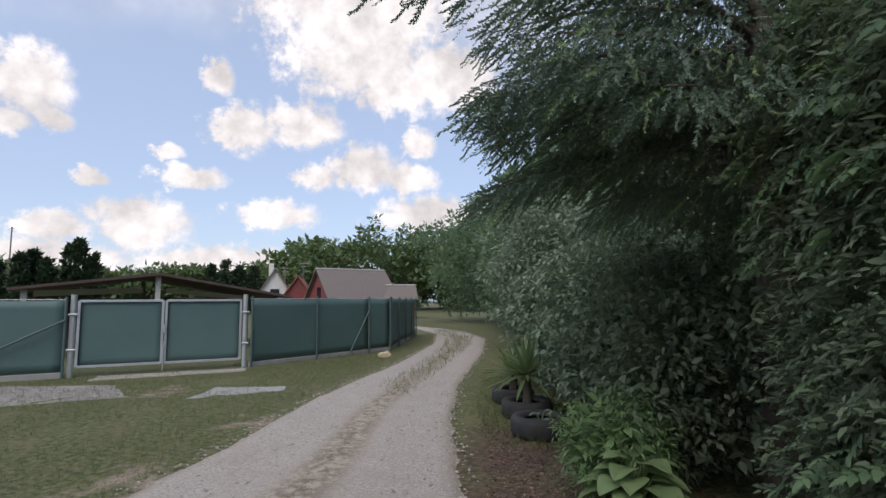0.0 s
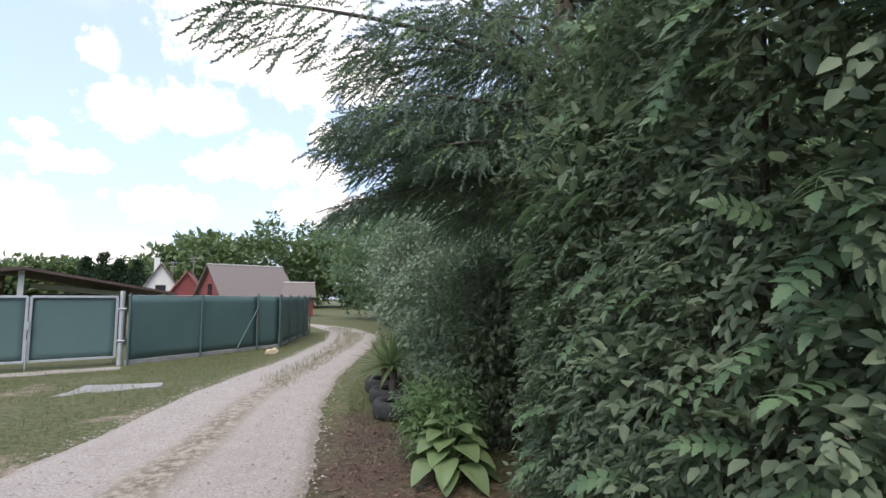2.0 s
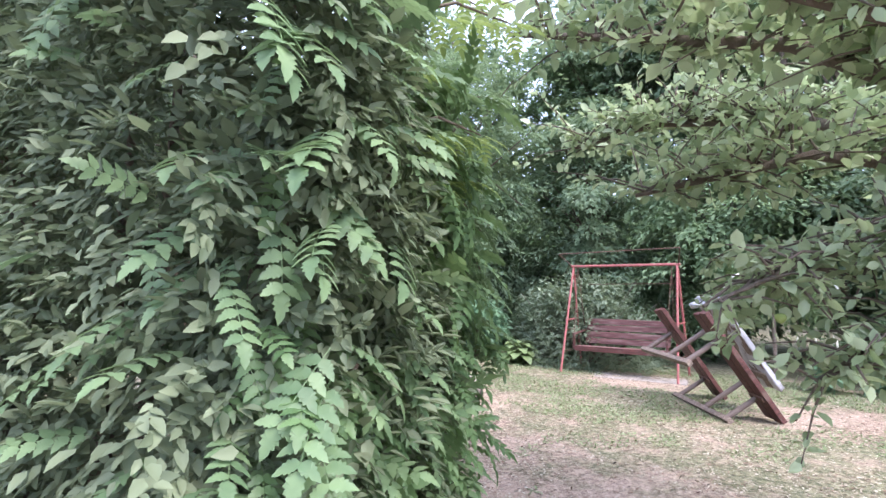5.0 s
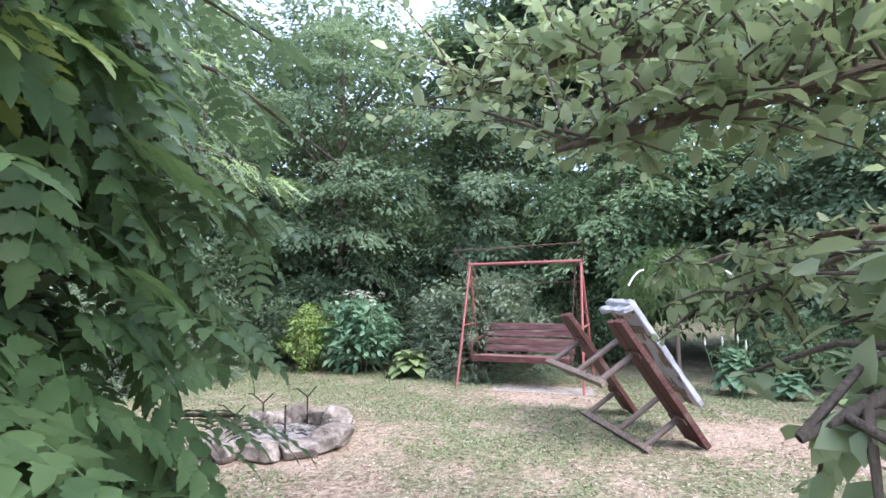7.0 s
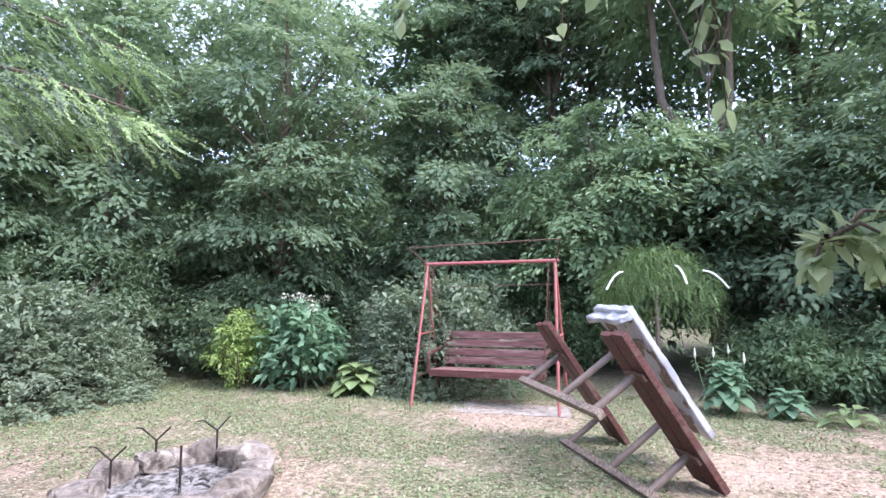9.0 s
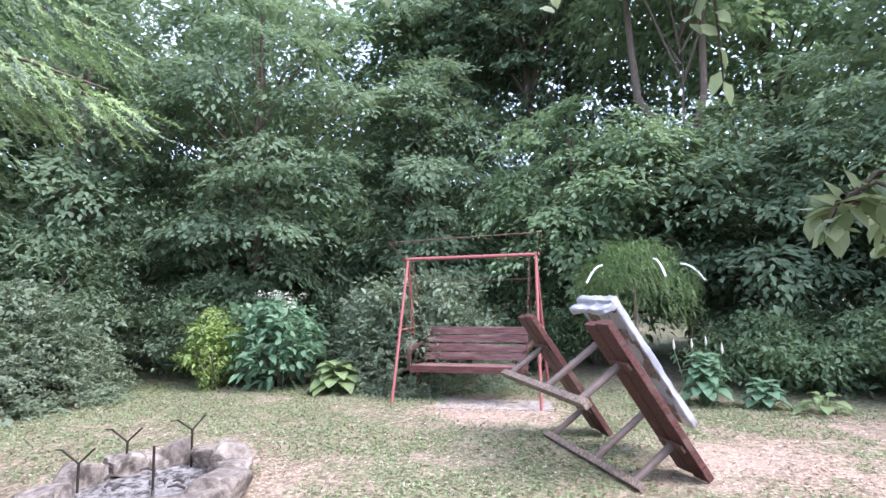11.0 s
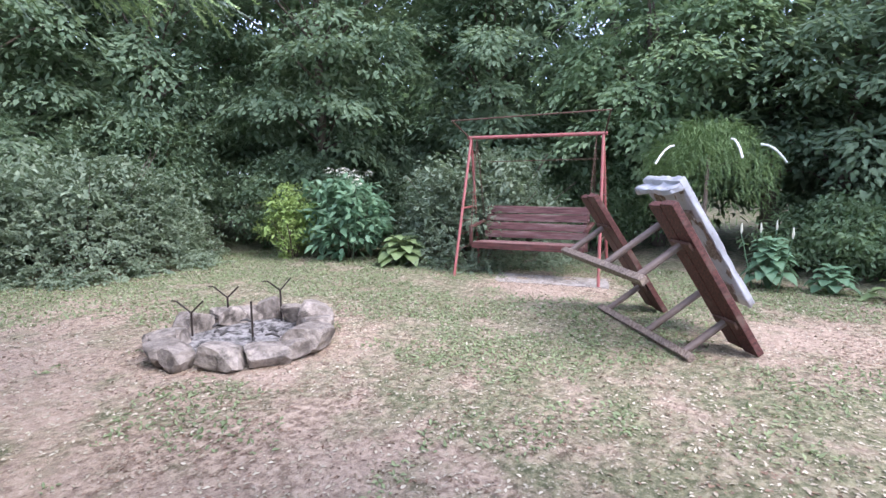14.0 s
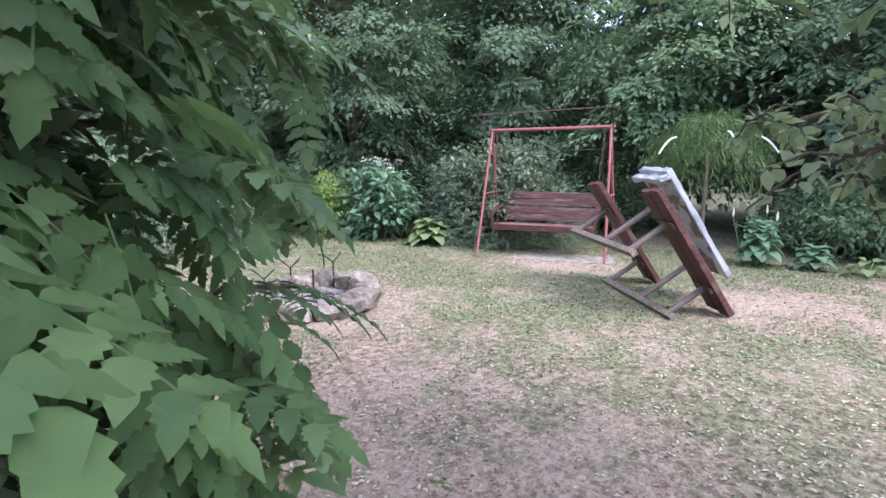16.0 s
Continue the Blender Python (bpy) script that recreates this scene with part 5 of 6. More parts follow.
def weeping_tree():
    rng = np.random.default_rng(81)
    t = thing("weeping_tree", "small weeping tree with feathery bright green foliage", "tree", (11.55, 2.1, 0))
    child("trunk", tubes_mesh("trunk", [([(0, 0, -0.05), (0.02, 0.01, 0.8), (0, 0, 1.6)], [0.035, 0.03, 0.02])], GREY_WOOD, 8), t)
    n = 3800
    a = rng.uniform(0, 2 * math.pi, n)
    r = rng.uniform(0.02, 1, n) ** 0.6
    top = 2.06 - 0.62 * r ** 2.6 + 0.06 * np.sin(a * 6 + r * 5)
    z = top - rng.uniform(0, 1, n) ** 1.6 * (0.25 + 0.75 * r * (0.75 + 0.25 * np.sin(a * 5 + 1)))
    r = r * 0.84 * (1 - 0.1 * (top - z))
    p = np.stack([np.cos(a) * r, np.sin(a) * r, z], 1) + rng.normal(size=(n, 3)) * 0.035
    way = np.stack([np.cos(a) * 0.55, np.sin(a) * 0.55, -0.45 + 0 * a], 1) + rng.normal(size=(n, 3)) * 0.5
    child("crown", scatter("crown", TWIG, p, way, np.tile((0.2, 0.1, 1.0), (n, 1)), 0.135 * rng.uniform(0.5, 1.2, n), FEATHER, rng), t)
    for az, lift in ((150, 0.0), (215, 0.06), (265, 0.0)):
        d = Vector((math.cos(radians(az)), math.sin(radians(az)), 0))
        pts = [d * (0.62 + 0.3 * s) + Vector((0, 0, 1.72 + lift - 0.24 * s * s)) for s in (0, 0.25, 0.5, 0.75, 1.0)]
        child("hoop", tubes_mesh("hoop", [(pts, [0.014] * 5)], WHITE_PAINT, 8), t, "white plastic hoop", True)
    return t


weeping_tree()

WOOD = "trees behind the garden"
for k, (x, y, h, r, z0, leaf, lean) in enumerate((
        (13.7, 3.3, 4.9, 1.9, 0.8, TREE_LEAF_LIGHT, (-0.6, 0)), (13.0, 6.7, 6.2, 2.0, 0.7, TREE_LEAF, (-0.3, -0.2)), (10.6, 9.2, 8.2, 2.2, 0.9, TREE_LEAF, (-0.2, -0.3)),
        (8.2, 11.4, 8.0, 2.2, 0.8, TREE_LEAF, (0, -0.3)), (5.6, 12.2, 7.6, 2.2, 0.8, TREE_LEAF, (0, -0.2)), (3.0, 12.2, 7.6, 2.1, 0.8, TREE_LEAF_LIGHT, (0, 0)), (14.0, 0.6, 4.5, 2.0, 0.6, TREE_LEAF, (-0.2, 0)),
        (13.8, -2.2, 6.6, 2.2, 0.6, TREE_LEAF, (-0.3, 0)), (12.6, -4.4, 6.6, 2.2, 0.6, TREE_LEAF, (-0.2, 0.2)), (16.8, 4.6, 10.5, 2.6, 4.2, TREE_LEAF, (0, 0)), (16.0, 8.6, 11.0, 2.7, 4.0, TREE_LEAF_LIGHT, (0, 0)),
        (13.2, 12.2, 11.5, 2.8, 3.4, TREE_LEAF, (0, 0)), (9.2, 15.2, 11.5, 2.8, 2.0, TREE_LEAF, (0, 0)), (5.0, 16.0, 10.5, 2.8, 1.6, TREE_LEAF, (0, 0)), (17.6, 0.2, 11.0, 2.8, 4.5, TREE_LEAF_LIGHT, (0, 0)), (17.0, -4.2, 10.5, 2.8, 4.0, TREE_LEAF, (0, 0)), (0.8, 13.0, 8, 2.4, 1.0, TREE_LEAF_LIGHT, (0, 0)))):
    near = k < 9
    tree("tree", "leafy deciduous tree in the dense wood", (x, y), h, r, z0, leaf, 0.13 if near else 0.2, 95 if near else 120, 210 if near else 110, 100 + k, WOOD, lean, 0.1 if near else 0.16, 0.8 if near else 1.0)
tree("tree", "tall tree with a forked brown trunk behind the weeping tree", (14.0, 1.6), 10.5, 2.2, 6.0, TREE_LEAF_LIGHT, 0.17, 90, 110, 180, WOOD, (0, 0), 0.13, 0.7, fork=3.4)
tree("tree", "slender dark-stemmed tree in the dense wood", (15.4, 4.4), 11.0, 2.0, 6.2, TREE_LEAF, 0.17, 90, 110, 181, WOOD, (-0.5, 0.9), 0.13, 0.7)
tree("tree", "slender dark-stemmed tree in the dense wood", (14.6, 7.6), 11.0, 2.0, 6.0, TREE_LEAF, 0.17, 90, 110, 182, WOOD, (0.3, -0.9), 0.12, 0.7)
# undergrowth under the trees
for k, (x, y, rx, ry, h) in enumerate(((12.6, 0.3, 1.2, 1.2, 1.0), (12.4, -1.6, 1.3, 1.3, 1.3), (11.6, -3.4, 1.3, 1.3, 1.2), (12.9, 4.3, 1.2, 1.3, 1.6), (11.9, 7.4, 1.3, 1.2, 1.7), (9.8, 9.0, 1.4, 1.1, 1.8), (2.2, 10.4, 1.4, 1.2, 1.6), (7.6, 10.3, 1.5, 1.1, 2.5), (5.0, 11.0, 1.5, 1.0, 2.4))):
    bush("undergrowth", "dark tangled undergrowth beneath the trees", (x, y), rx, ry, h, TREE_LEAF_LIGHT if k < 4 else TREE_LEAF, 0.08, 170, 75, 130 + k, 0.28)
rng = np.random.default_rng(17)
spots = []
for k in range(26):
    a = radians(rng.uniform(-35, 100))
    dist = rng.uniform(19, 30)
    spots.append((3.5 + math.cos(a) * dist, 0.5 + math.sin(a) * dist, rng.uniform(8, 11.5), rng.uniform(2.2, 3.2)))
far_wood("woods", "deep wood behind the garden's trees", spots, 18, TREE_LEAF_LIGHT, 0.36, 26, 46)
spots = [(3.5 + math.cos(radians(a)) * d, 0.5 + math.sin(radians(a)) * d, 7.0 + a % 3, 2.3) for a, d in ((62, 16), (68, 18), (75, 16), (82, 17.5), (88, 16), (94, 18), (101, 16), (56, 18), (48, 17), (108, 18))]
far_wood("woods", "close wood behind the broad bushes", spots, 27, TREE_LEAF, 0.26, 40, 44)
spots = []
for k in range(46):
    a = radians(rng.uniform(-30, 98))
    dist = rng.uniform(11.5, 15)
    spots.append((3.5 + math.cos(a) * dist, 0.5 + math.sin(a) * dist, rng.uniform(1.6, 3.0), rng.uniform(0.9, 1.4)))
far_wood("undergrowth", "dark undergrowth filling the wood behind the garden", spots, 20, TREE_LEAF, 0.19, 30, 34)
spots = []
for k in range(96):
    a = radians(-42 + 146 * (k + rng.uniform(0, 1)) / 96)
    dist = rng.uniform(31, 40)
    spots.append((3.5 + math.cos(a) * dist, 0.5 + math.sin(a) * dist, rng.uniform(6.5, 10), rng.uniform(2.6, 3.6)))
far_wood("woods", "far edge of the wood behind the garden", spots, 33, TREE_LEAF, 0.8, 20, 32)
# wood closing the place behind the camera
spots = [(math.cos(radians(a)) * r - 2, math.sin(radians(a)) * r - 2, 9, 3.4) for a in range(185, 330, 7) for r in (34, 42)]
far_wood("woods", "trees on the far side of the track", spots, 19, TREE_LEAF, 0.6, 20, 40)

# ---- garden things ----


def garden_swing():
    t = thing("garden_swing", "red-painted steel garden swing with a dark wooden bench", "swing", (9.85, 3.86, 0), math.degrees(math.atan2(-0.963, 0.27)))
    # x along the beam, y away from the lawn's open side
    H, L, D = 1.86, 0.88, 0.52
    rod("beam", (-L - 0.05, 0, H), (L + 0.05, 0, H), 0.023, RED_PAINT, t)
    for s in (-1, 1):
        for d in (-1, 1):
            rod("leg", (s * L, 0, H), (s * (L + 0.06), d * D, -0.02), 0.019, RED_PAINT, t)
        rod("cross_bar", (s * (L + 0.045), -D * 0.52, 0.9), (s * (L + 0.045), D * 0.52, 0.9), 0.014, RED_PAINT, t)
        for z in (0.35, 0.55, 0.72, 1.1, 1.3):
            k = D * (1 - z / H)
            rod("rung", (s * (L + 0.05), -k, z), (s * (L + 0.05), k, z), 0.006, RUST, t)
    # thin canopy frame, its cloth gone
    rod("canopy_rail", (-L - 0.12, -0.42, H + 0.2), (L + 0.12, -0.42, H + 0.24), 0.008, RUST, t)
    rod("canopy_rail", (-L + 0.1, 0.5, H - 0.32), (L - 0.1, 0.5, H - 0.3), 0.005, RUST, t)
    rod("canopy_arm", (L + 0.02, 0, H), (L + 0.12, -0.42, H + 0.24), 0.008, RUST, t)
    rod("canopy_arm", (-L - 0.02, 0, H), (-L - 0.12, -0.42, H + 0.2), 0.008, RUST, t)
    # hanging bench
    w = 0.72
    for k in range(4):
        z = 0.52 + 0.115 * k
        y = 0.16 + 0.035 * k
        bm = bmesh.new()
        beam(bm, (-w, y, z), (w, y, z + 0.006 * (-1) ** k), 0.024, 0.098, bevel=0.005)
        part("back_slat", bm, WORN_WOOD, t)
    for k in range(4):
        y = -0.3 + 0.12 * k
        bm = bmesh.new()
        beam(bm, (-w, y, 0.45 - 0.01 * k), (w, y, 0.45 - 0.01 * k), 0.105, 0.026, bevel=0.005)
        part("seat_slat", bm, WORN_WOOD, t)
    bm = bmesh.new()
    beam(bm, (-w - 0.02, -0.36, 0.42), (w + 0.02, -0.36, 0.42), 0.03, 0.085, bevel=0.006)
    part("front_board", bm, RED_WOOD, t)
    for s in (-1, 1):
        bm = bmesh.new()
        beam(bm, (s * (w - 0.06), -0.36, 0.40), (s * (w - 0.06), 0.2, 0.37), 0.045, 0.05)
        beam(bm, (s * (w - 0.06), 0.19, 0.36), (s * (w - 0.06), 0.3, 0.92), 0.045, 0.04)
        part("seat_bracket", bm, RED_WOOD, t)
        bm = bmesh.new()
        beam(bm, (s * (w + 0.04), -0.36, 0.66), (s * (w + 0.04), 0.26, 0.7), 0.05, 0.03)
        beam(bm, (s * (w + 0.04), -0.34, 0.4), (s * (w + 0.04), -0.34, 0.66), 0.035, 0.035, up=(0, 1, 0))
        part("armrest", bm, RED_WOOD, t)
        for y0, z0 in ((-0.33, 0.68), (0.24, 0.72)):
            a, b = Vector((s * (w + 0.04), y0, z0)), Vector((s * (w + 0.08), 0, H - 0.02))
            runs = []
            n = 26
            for k in range(n):
                p, q = a.lerp(b, k / n), a.lerp(b, (k + 1.15) / n)
                off = Vector((0.007, 0, 0)) if k % 2 else Vector((0, 0.007, 0))
                runs.append(([p - off, q - off], [0.0035, 0.0035]))
                runs.append(([p + off, q + off], [0.0035, 0.0035]))
            child("chain", tubes_mesh("chain", runs, RUST, 4), t, "rusty steel chain")
    return t


garden_swing()
slab_patch("swing_slab", "dusty pale concrete slab under the swing", [(9.15, 4.0), (9.6, 2.7), (10.15, 2.9), (9.65, 4.3)], DUSTY, 0.003)


def tipped_table():
    """Picnic table with two benches, stood on its end."""
    w, a, n = Vector((0.68, 0.735, 0)).normalized(), None, None
    side = Vector((0.735, -0.68, 0)).normalized()
    lean = radians(34)
    a = Vector((0, 0, 1)) * math.cos(lean) - side * math.sin(lean)
    n = side * math.cos(lean) + Vector((0, 0, 1)) * math.sin(lean)
    t = thing("picnic_table", "picnic table with attached benches tipped up on its end", "table", (7.65, 1.31, 0.0))

    def at(s, u, v):
        return w * s + a * u + n * v

    def board(name, s0, s1, u0, u1, v0, v1, mat, label="", bevel=0.006, parent=None):
        bm = bmesh.new()
        m = Matrix((a, w, n)).transposed().to_4x4()
        m.translation = at((s0 + s1) / 2, (u0 + u1) / 2, (v0 + v1) / 2)
        box(bm, (u1 - u0, s1 - s0, v1 - v0), m, bevel)
        return part(name, bm, mat, parent or t, label)
    for u in (0.03, 0.75):
        board("runner", -0.02, 1.46, u - 0.028, u + 0.028, -0.03, 0.03, GREY_WOOD, "weathered square runner")
        for s, v in ((0.1, 0.43), (0.62, 0.74), (1.34, 0.43)):
            rod("leg", at(s, u, 0.03), at(s, u, v), 0.029, TUBE, t)
        for s in (0.1, 1.34):
            board("bracket", s - 0.12, s + 0.12, u - 0.03, u + 0.03, 0.4, 0.425, RUST)
    for s0 in (-0.04, 1.2):
        for k in range(2):
            board("seat_board", s0 + 0.165 * k, s0 + 0.156 + 0.165 * k, -0.28 + 0.02 * k, 1.1 - 0.02 * k, 0.43, 0.485, RED_WOOD)
    for k in range(5):
        board("top_board", 0.345 + 0.095 * k, 0.435 + 0.095 * k, -0.15, 1.02, 0.75, 0.795, GREY_WOOD)
    board("top_batten", 0.36, 0.8, 0.0, 0.08, 0.72, 0.75, GREY_WOOD)
    board("top_batten", 0.36, 0.8, 0.72, 0.8, 0.72, 0.75, GREY_WOOD)
    # plastic cover wrapped over the table top
    bm = bmesh.new()
    m = Matrix((a, w, n)).transposed().to_4x4()
    m.translation = at(0.58, 0.46, 0.778)
    box(bm, (1.22, 0.52, 0.05), m)
    bmesh.ops.delete(bm, geom=[f for f in bm.faces if f.normal.dot(n) < -0.9], context="FACES")
    bmesh.ops.subdivide_edges(bm, edges=bm.edges[:], cuts=14, use_grid_fill=True)
    for v in bm.verts:
        v.co += v.normal * 0.024 * noise.noise(v.co * 8) + v.normal * 0.016 * noise.noise(v.co * 22)
    # its end turned down and bunched at the upper edge
    m.translation = at(0.58, 1.03, 0.72)
    fold = bmesh.new()
    box(fold, (0.045, 0.5, 0.13), m)
    bmesh.ops.subdivide_edges(fold, edges=fold.edges[:], cuts=9, use_grid_fill=True)
    for v in fold.verts:
        v.co += v.normal * 0.03 * noise.noise(v.co * 9) + a * 0.02 * noise.noise(v.co * 17)
    part("cover_fold", fold, COVER, t, "bunched end of the plastic cover", True)
    cov = part("cover", bm, COVER, t, "crumpled pale plastic cover", True)
    mod = cov.modifiers.new("thickness", "SOLIDIFY")
    mod.thickness = 0.004
    return t


tipped_table()


def rock(seed, size, flat=0.7):
    rng = np.random.default_rng(seed)
    bm = bmesh.new()
    bmesh.ops.create_icosphere(bm, subdivisions=3, radius=0.5)
    axes = [Vector(v) * k for v in ((1, 0, 0), (0, 1, 0), (0, 0, 1)) for k in (1, -1)]
    planes = [((d + Vector(rng.normal(size=3) * 0.2)).normalized(), rng.uniform(0.27, 0.36)) for d in axes]
    planes += [(Vector(unit(rng, 1)[0]), rng.uniform(0.33, 0.42)) for _ in range(8)]
    off = Vector(rng.uniform(0, 50, 3))
    for v in bm.verts:
        for d, k in planes:
            over = v.co.dot(d) - k
            if over > 0:
                v.co -= d * over
        v.co += v.normal * 0.02 * noise.noise(v.co * 4 + off) + v.normal * 0.016 * noise.noise(v.co * 13 + off)
        v.co = Vector((v.co.x * size[0], v.co.y * size[1], v.co.z * size[2]))
    low = min(v.co.z for v in bm.verts)
    for v in bm.verts:
        v.co.z -= low + size[2] * 0.08
    return bm


def fire_pit():
    t = thing("fire_pit", "ring of rough grey stones round a bed of ash", "fire pit", (5.88, 4.32, 0))
    bm = bmesh.new()
    bmesh.ops.create_circle(bm, cap_ends=True, segments=40, radius=0.54)
    bmesh.ops.subdivide_edges(bm, edges=bm.edges[:], cuts=4, use_grid_fill=True)
    bmesh.ops.triangulate(bm, faces=bm.faces[:])
    for v in bm.verts:
        v.co.z = 0.085 + 0.03 * noise.noise(v.co * 9) + 0.015 * noise.noise(v.co * 25) - 0.06 * (v.co.length / 0.58) ** 3
    part("ash_bed", bm, ASH, t, "pale grey ash with char", True)
    # stones: angle, distance, length, depth, height
    for k, (az, d, l, dep, h) in enumerate(((-140, 0.74, 0.52, 0.36, 0.27), (-108, 0.76, 0.5, 0.3, 0.2), (-70, 0.76, 0.58, 0.38, 0.26), (-22, 0.74, 0.46, 0.4, 0.3), (12, 0.78, 0.44, 0.34, 0.26), (42, 0.8, 0.34, 0.26, 0.3),
                                            (75, 0.74, 0.42, 0.3, 0.26), (108, 0.76, 0.44, 0.32, 0.24), (140, 0.78, 0.5, 0.36, 0.22), (172, 0.8, 0.46, 0.36, 0.24), (-168, 0.84, 0.3, 0.26, 0.2), (-46, 0.74, 0.34, 0.3, 0.22), (58, 0.78, 0.3, 0.28, 0.24), (-88, 0.8, 0.3, 0.26, 0.18), (156, 0.8, 0.3, 0.28, 0.2))):
        a = radians(az)
        ob = part("stone", rock(200 + k, (dep * 1.15, l * 0.98, h * (0.95 + 0.09 * (k % 4)))), ROCK, t, "", False)
        ob.matrix_basis = pose(math.cos(a) * d * 0.77, math.sin(a) * d * 0.77, 0.01, (k * 53 % 17) - 8, (k * 29 % 15) - 7, az + (k * 37 % 25) - 12)
    rng = np.random.default_rng(9)
    for k in range(12):
        p = Vector((rng.normal() * 0.2, rng.normal() * 0.2, 0.105))
        d = Vector((math.cos(k * 2.1), math.sin(k * 2.1), 0.08)) * rng.uniform(0.02, 0.06)
        child("charred_stick", tubes_mesh("charred_stick", [([p - d, p + Vector((0.01, 0.01, 0.015)), p + d], [0.009, 0.013, 0.006])], CHAR, 6), t, "charred wood")
    return t


fire_pit()


def roasting_fork(x, y, h, turn, fork=True):
    t = thing("roasting_fork", "dark forked iron rod standing in the ash" if fork else "dark straight iron rod standing in the ash", "iron rod", (x, y, 0.0), turn, "iron rods of the fire pit")
    rod("shaft", (0, 0, -0.02), (0.005, 0, h), 0.009, IRON, t)
    if fork:
        rod("prong", (0.005, 0, h), (0.11, 0, h + 0.1), 0.007, IRON, t)
        rod("prong", (0.005, 0, h), (-0.11, 0, h + 0.1), 0.007, IRON, t)
        rod("barb", (-0.11, 0, h + 0.1), (-0.16, 0.01, h + 0.1), 0.005, IRON, t)


roasting_fork(5.6, 4.69, 0.25, -52)
roasting_fork(5.98, 4.8, 0.29, -50)
roasting_fork(6.34, 4.52, 0.33, -10)
roasting_fork(5.88, 4.24, 0.36, 0, False)


def big_leaf(length, width, bend, seed):
    """A broad ribbed leaf, root at the origin, along x."""
    nu, nv = 9, 6
    verts = []
    for i in range(nu):
        s = i / (nu - 1)
        half = width * (math.sin(math.pi * min(1, s * 0.97 + 0.03) ** 0.75)) ** 0.8 * (0.98 if s < 1 else 0)
        for j in range(nv + 1):
            u = j / nv * 2 - 1
            x = length * s
            z = bend[0] * s - bend[1] * s * s + 0.18 * half * abs(u) + 0.012 * math.sin(u * 9) * width * 4 + 0.01 * noise.noise(Vector((s * 4, u * 2, seed)))
            verts.append((x, half * u, z))
    i = np.arange(nu * (nv + 1)).reshape(nu, nv + 1)
    faces = np.stack([i[:-1, :-1], i[1:, :-1], i[1:, 1:], i[:-1, 1:]], -1).reshape(-1, 4)
    return np.array(verts), faces


def leaf_rosette(name, label, base, count, length, width, height, mat, seed, spikes=0):
    rng = np.random.default_rng(seed)
    t = thing(name, label, "plant", (*base, 0))
    stalks = []
    for k in range(count):
        ring = k / count
        az = k * 2.399 + rng.normal() * 0.2
        ln = length * rng.uniform(0.75, 1.15) * (1 - 0.25 * ring)
        v, f = big_leaf(ln, width * rng.uniform(0.85, 1.15) * (1 - 0.2 * ring), (0.35 * ln * (0.4 + ring), ln * (0.75 - 0.3 * ring)), k)
        rise = height * (0.25 + 0.75 * ring)
        out = (1 - ring) * length * 0.55 + 0.04
        c, s = math.cos(az), math.sin(az)
        v = np.stack([v[:, 0] * c - v[:, 1] * s + out * c, v[:, 0] * s + v[:, 1] * c + out * s, v[:, 2] + rise], 1)
        v[:, 2] = np.maximum(v[:, 2], 0.015)
        stalks.append(([np.array((0, 0, -0.02)), np.array((out * c * 0.5, out * s * 0.5, rise * 0.75)), np.array((out * c, out * s, rise))], [0.01, 0.008, 0.006]))
        child("leaf", raw_mesh("leaf", v, f, mat), t, "", True)
    tubes_each("stalk", stalks, mat, t)
    for k in range(spikes):
        x, y = rng.normal() * 0.2, rng.normal() * 0.2
        child("flower_stem", tubes_mesh("flower_stem", [([(x * 0.5, y * 0.5, 0), (x, y, height * 1.1)], [0.006, 0.005])], mat, 5), t)
        child("flower_spike", tubes_mesh("flower_spike", [([(x, y, height * 1.1), (x, y, height * 1.17), (x, y, height * 1.3)], [0.006, 0.016, 0.005])], PETAL, 7), t, "pale flower spike")
    return t


leaf_rosette("hosta", "large yellow-green hosta beside the hedge", (0.55, 2.9), 34, 0.27, 0.105, 0.42, HOSTA_LEAF, 301)
leaf_rosette("hosta", "pale green hosta at the lawn's edge by the swing", (9.35, 5.8), 34, 0.33, 0.13, 0.42, HOSTA_LEAF, 302)
leaf_rosette("hosta", "tiny pale hosta beside the larger one", (9.85, 5.3), 6, 0.14, 0.05, 0.12, HOSTA_LEAF, 303)
leaf_rosette("hydrangea", "broad-leaved plant with pale flower spikes", (10.75, 1.2), 60, 0.2, 0.085, 0.6, HYDRANGEA_LEAF, 304, 4)
leaf_rosette("hydrangea", "low broad-leaved plant at the lawn's edge", (10.85, 0.6), 26, 0.17, 0.075, 0.32, HYDRANGEA_LEAF, 305)
leaf_rosette("hosta", "low pale broad-leaved plant at the lawn's edge", (10.75, 0.05), 12, 0.2, 0.07, 0.22, HOSTA_LEAF, 306)


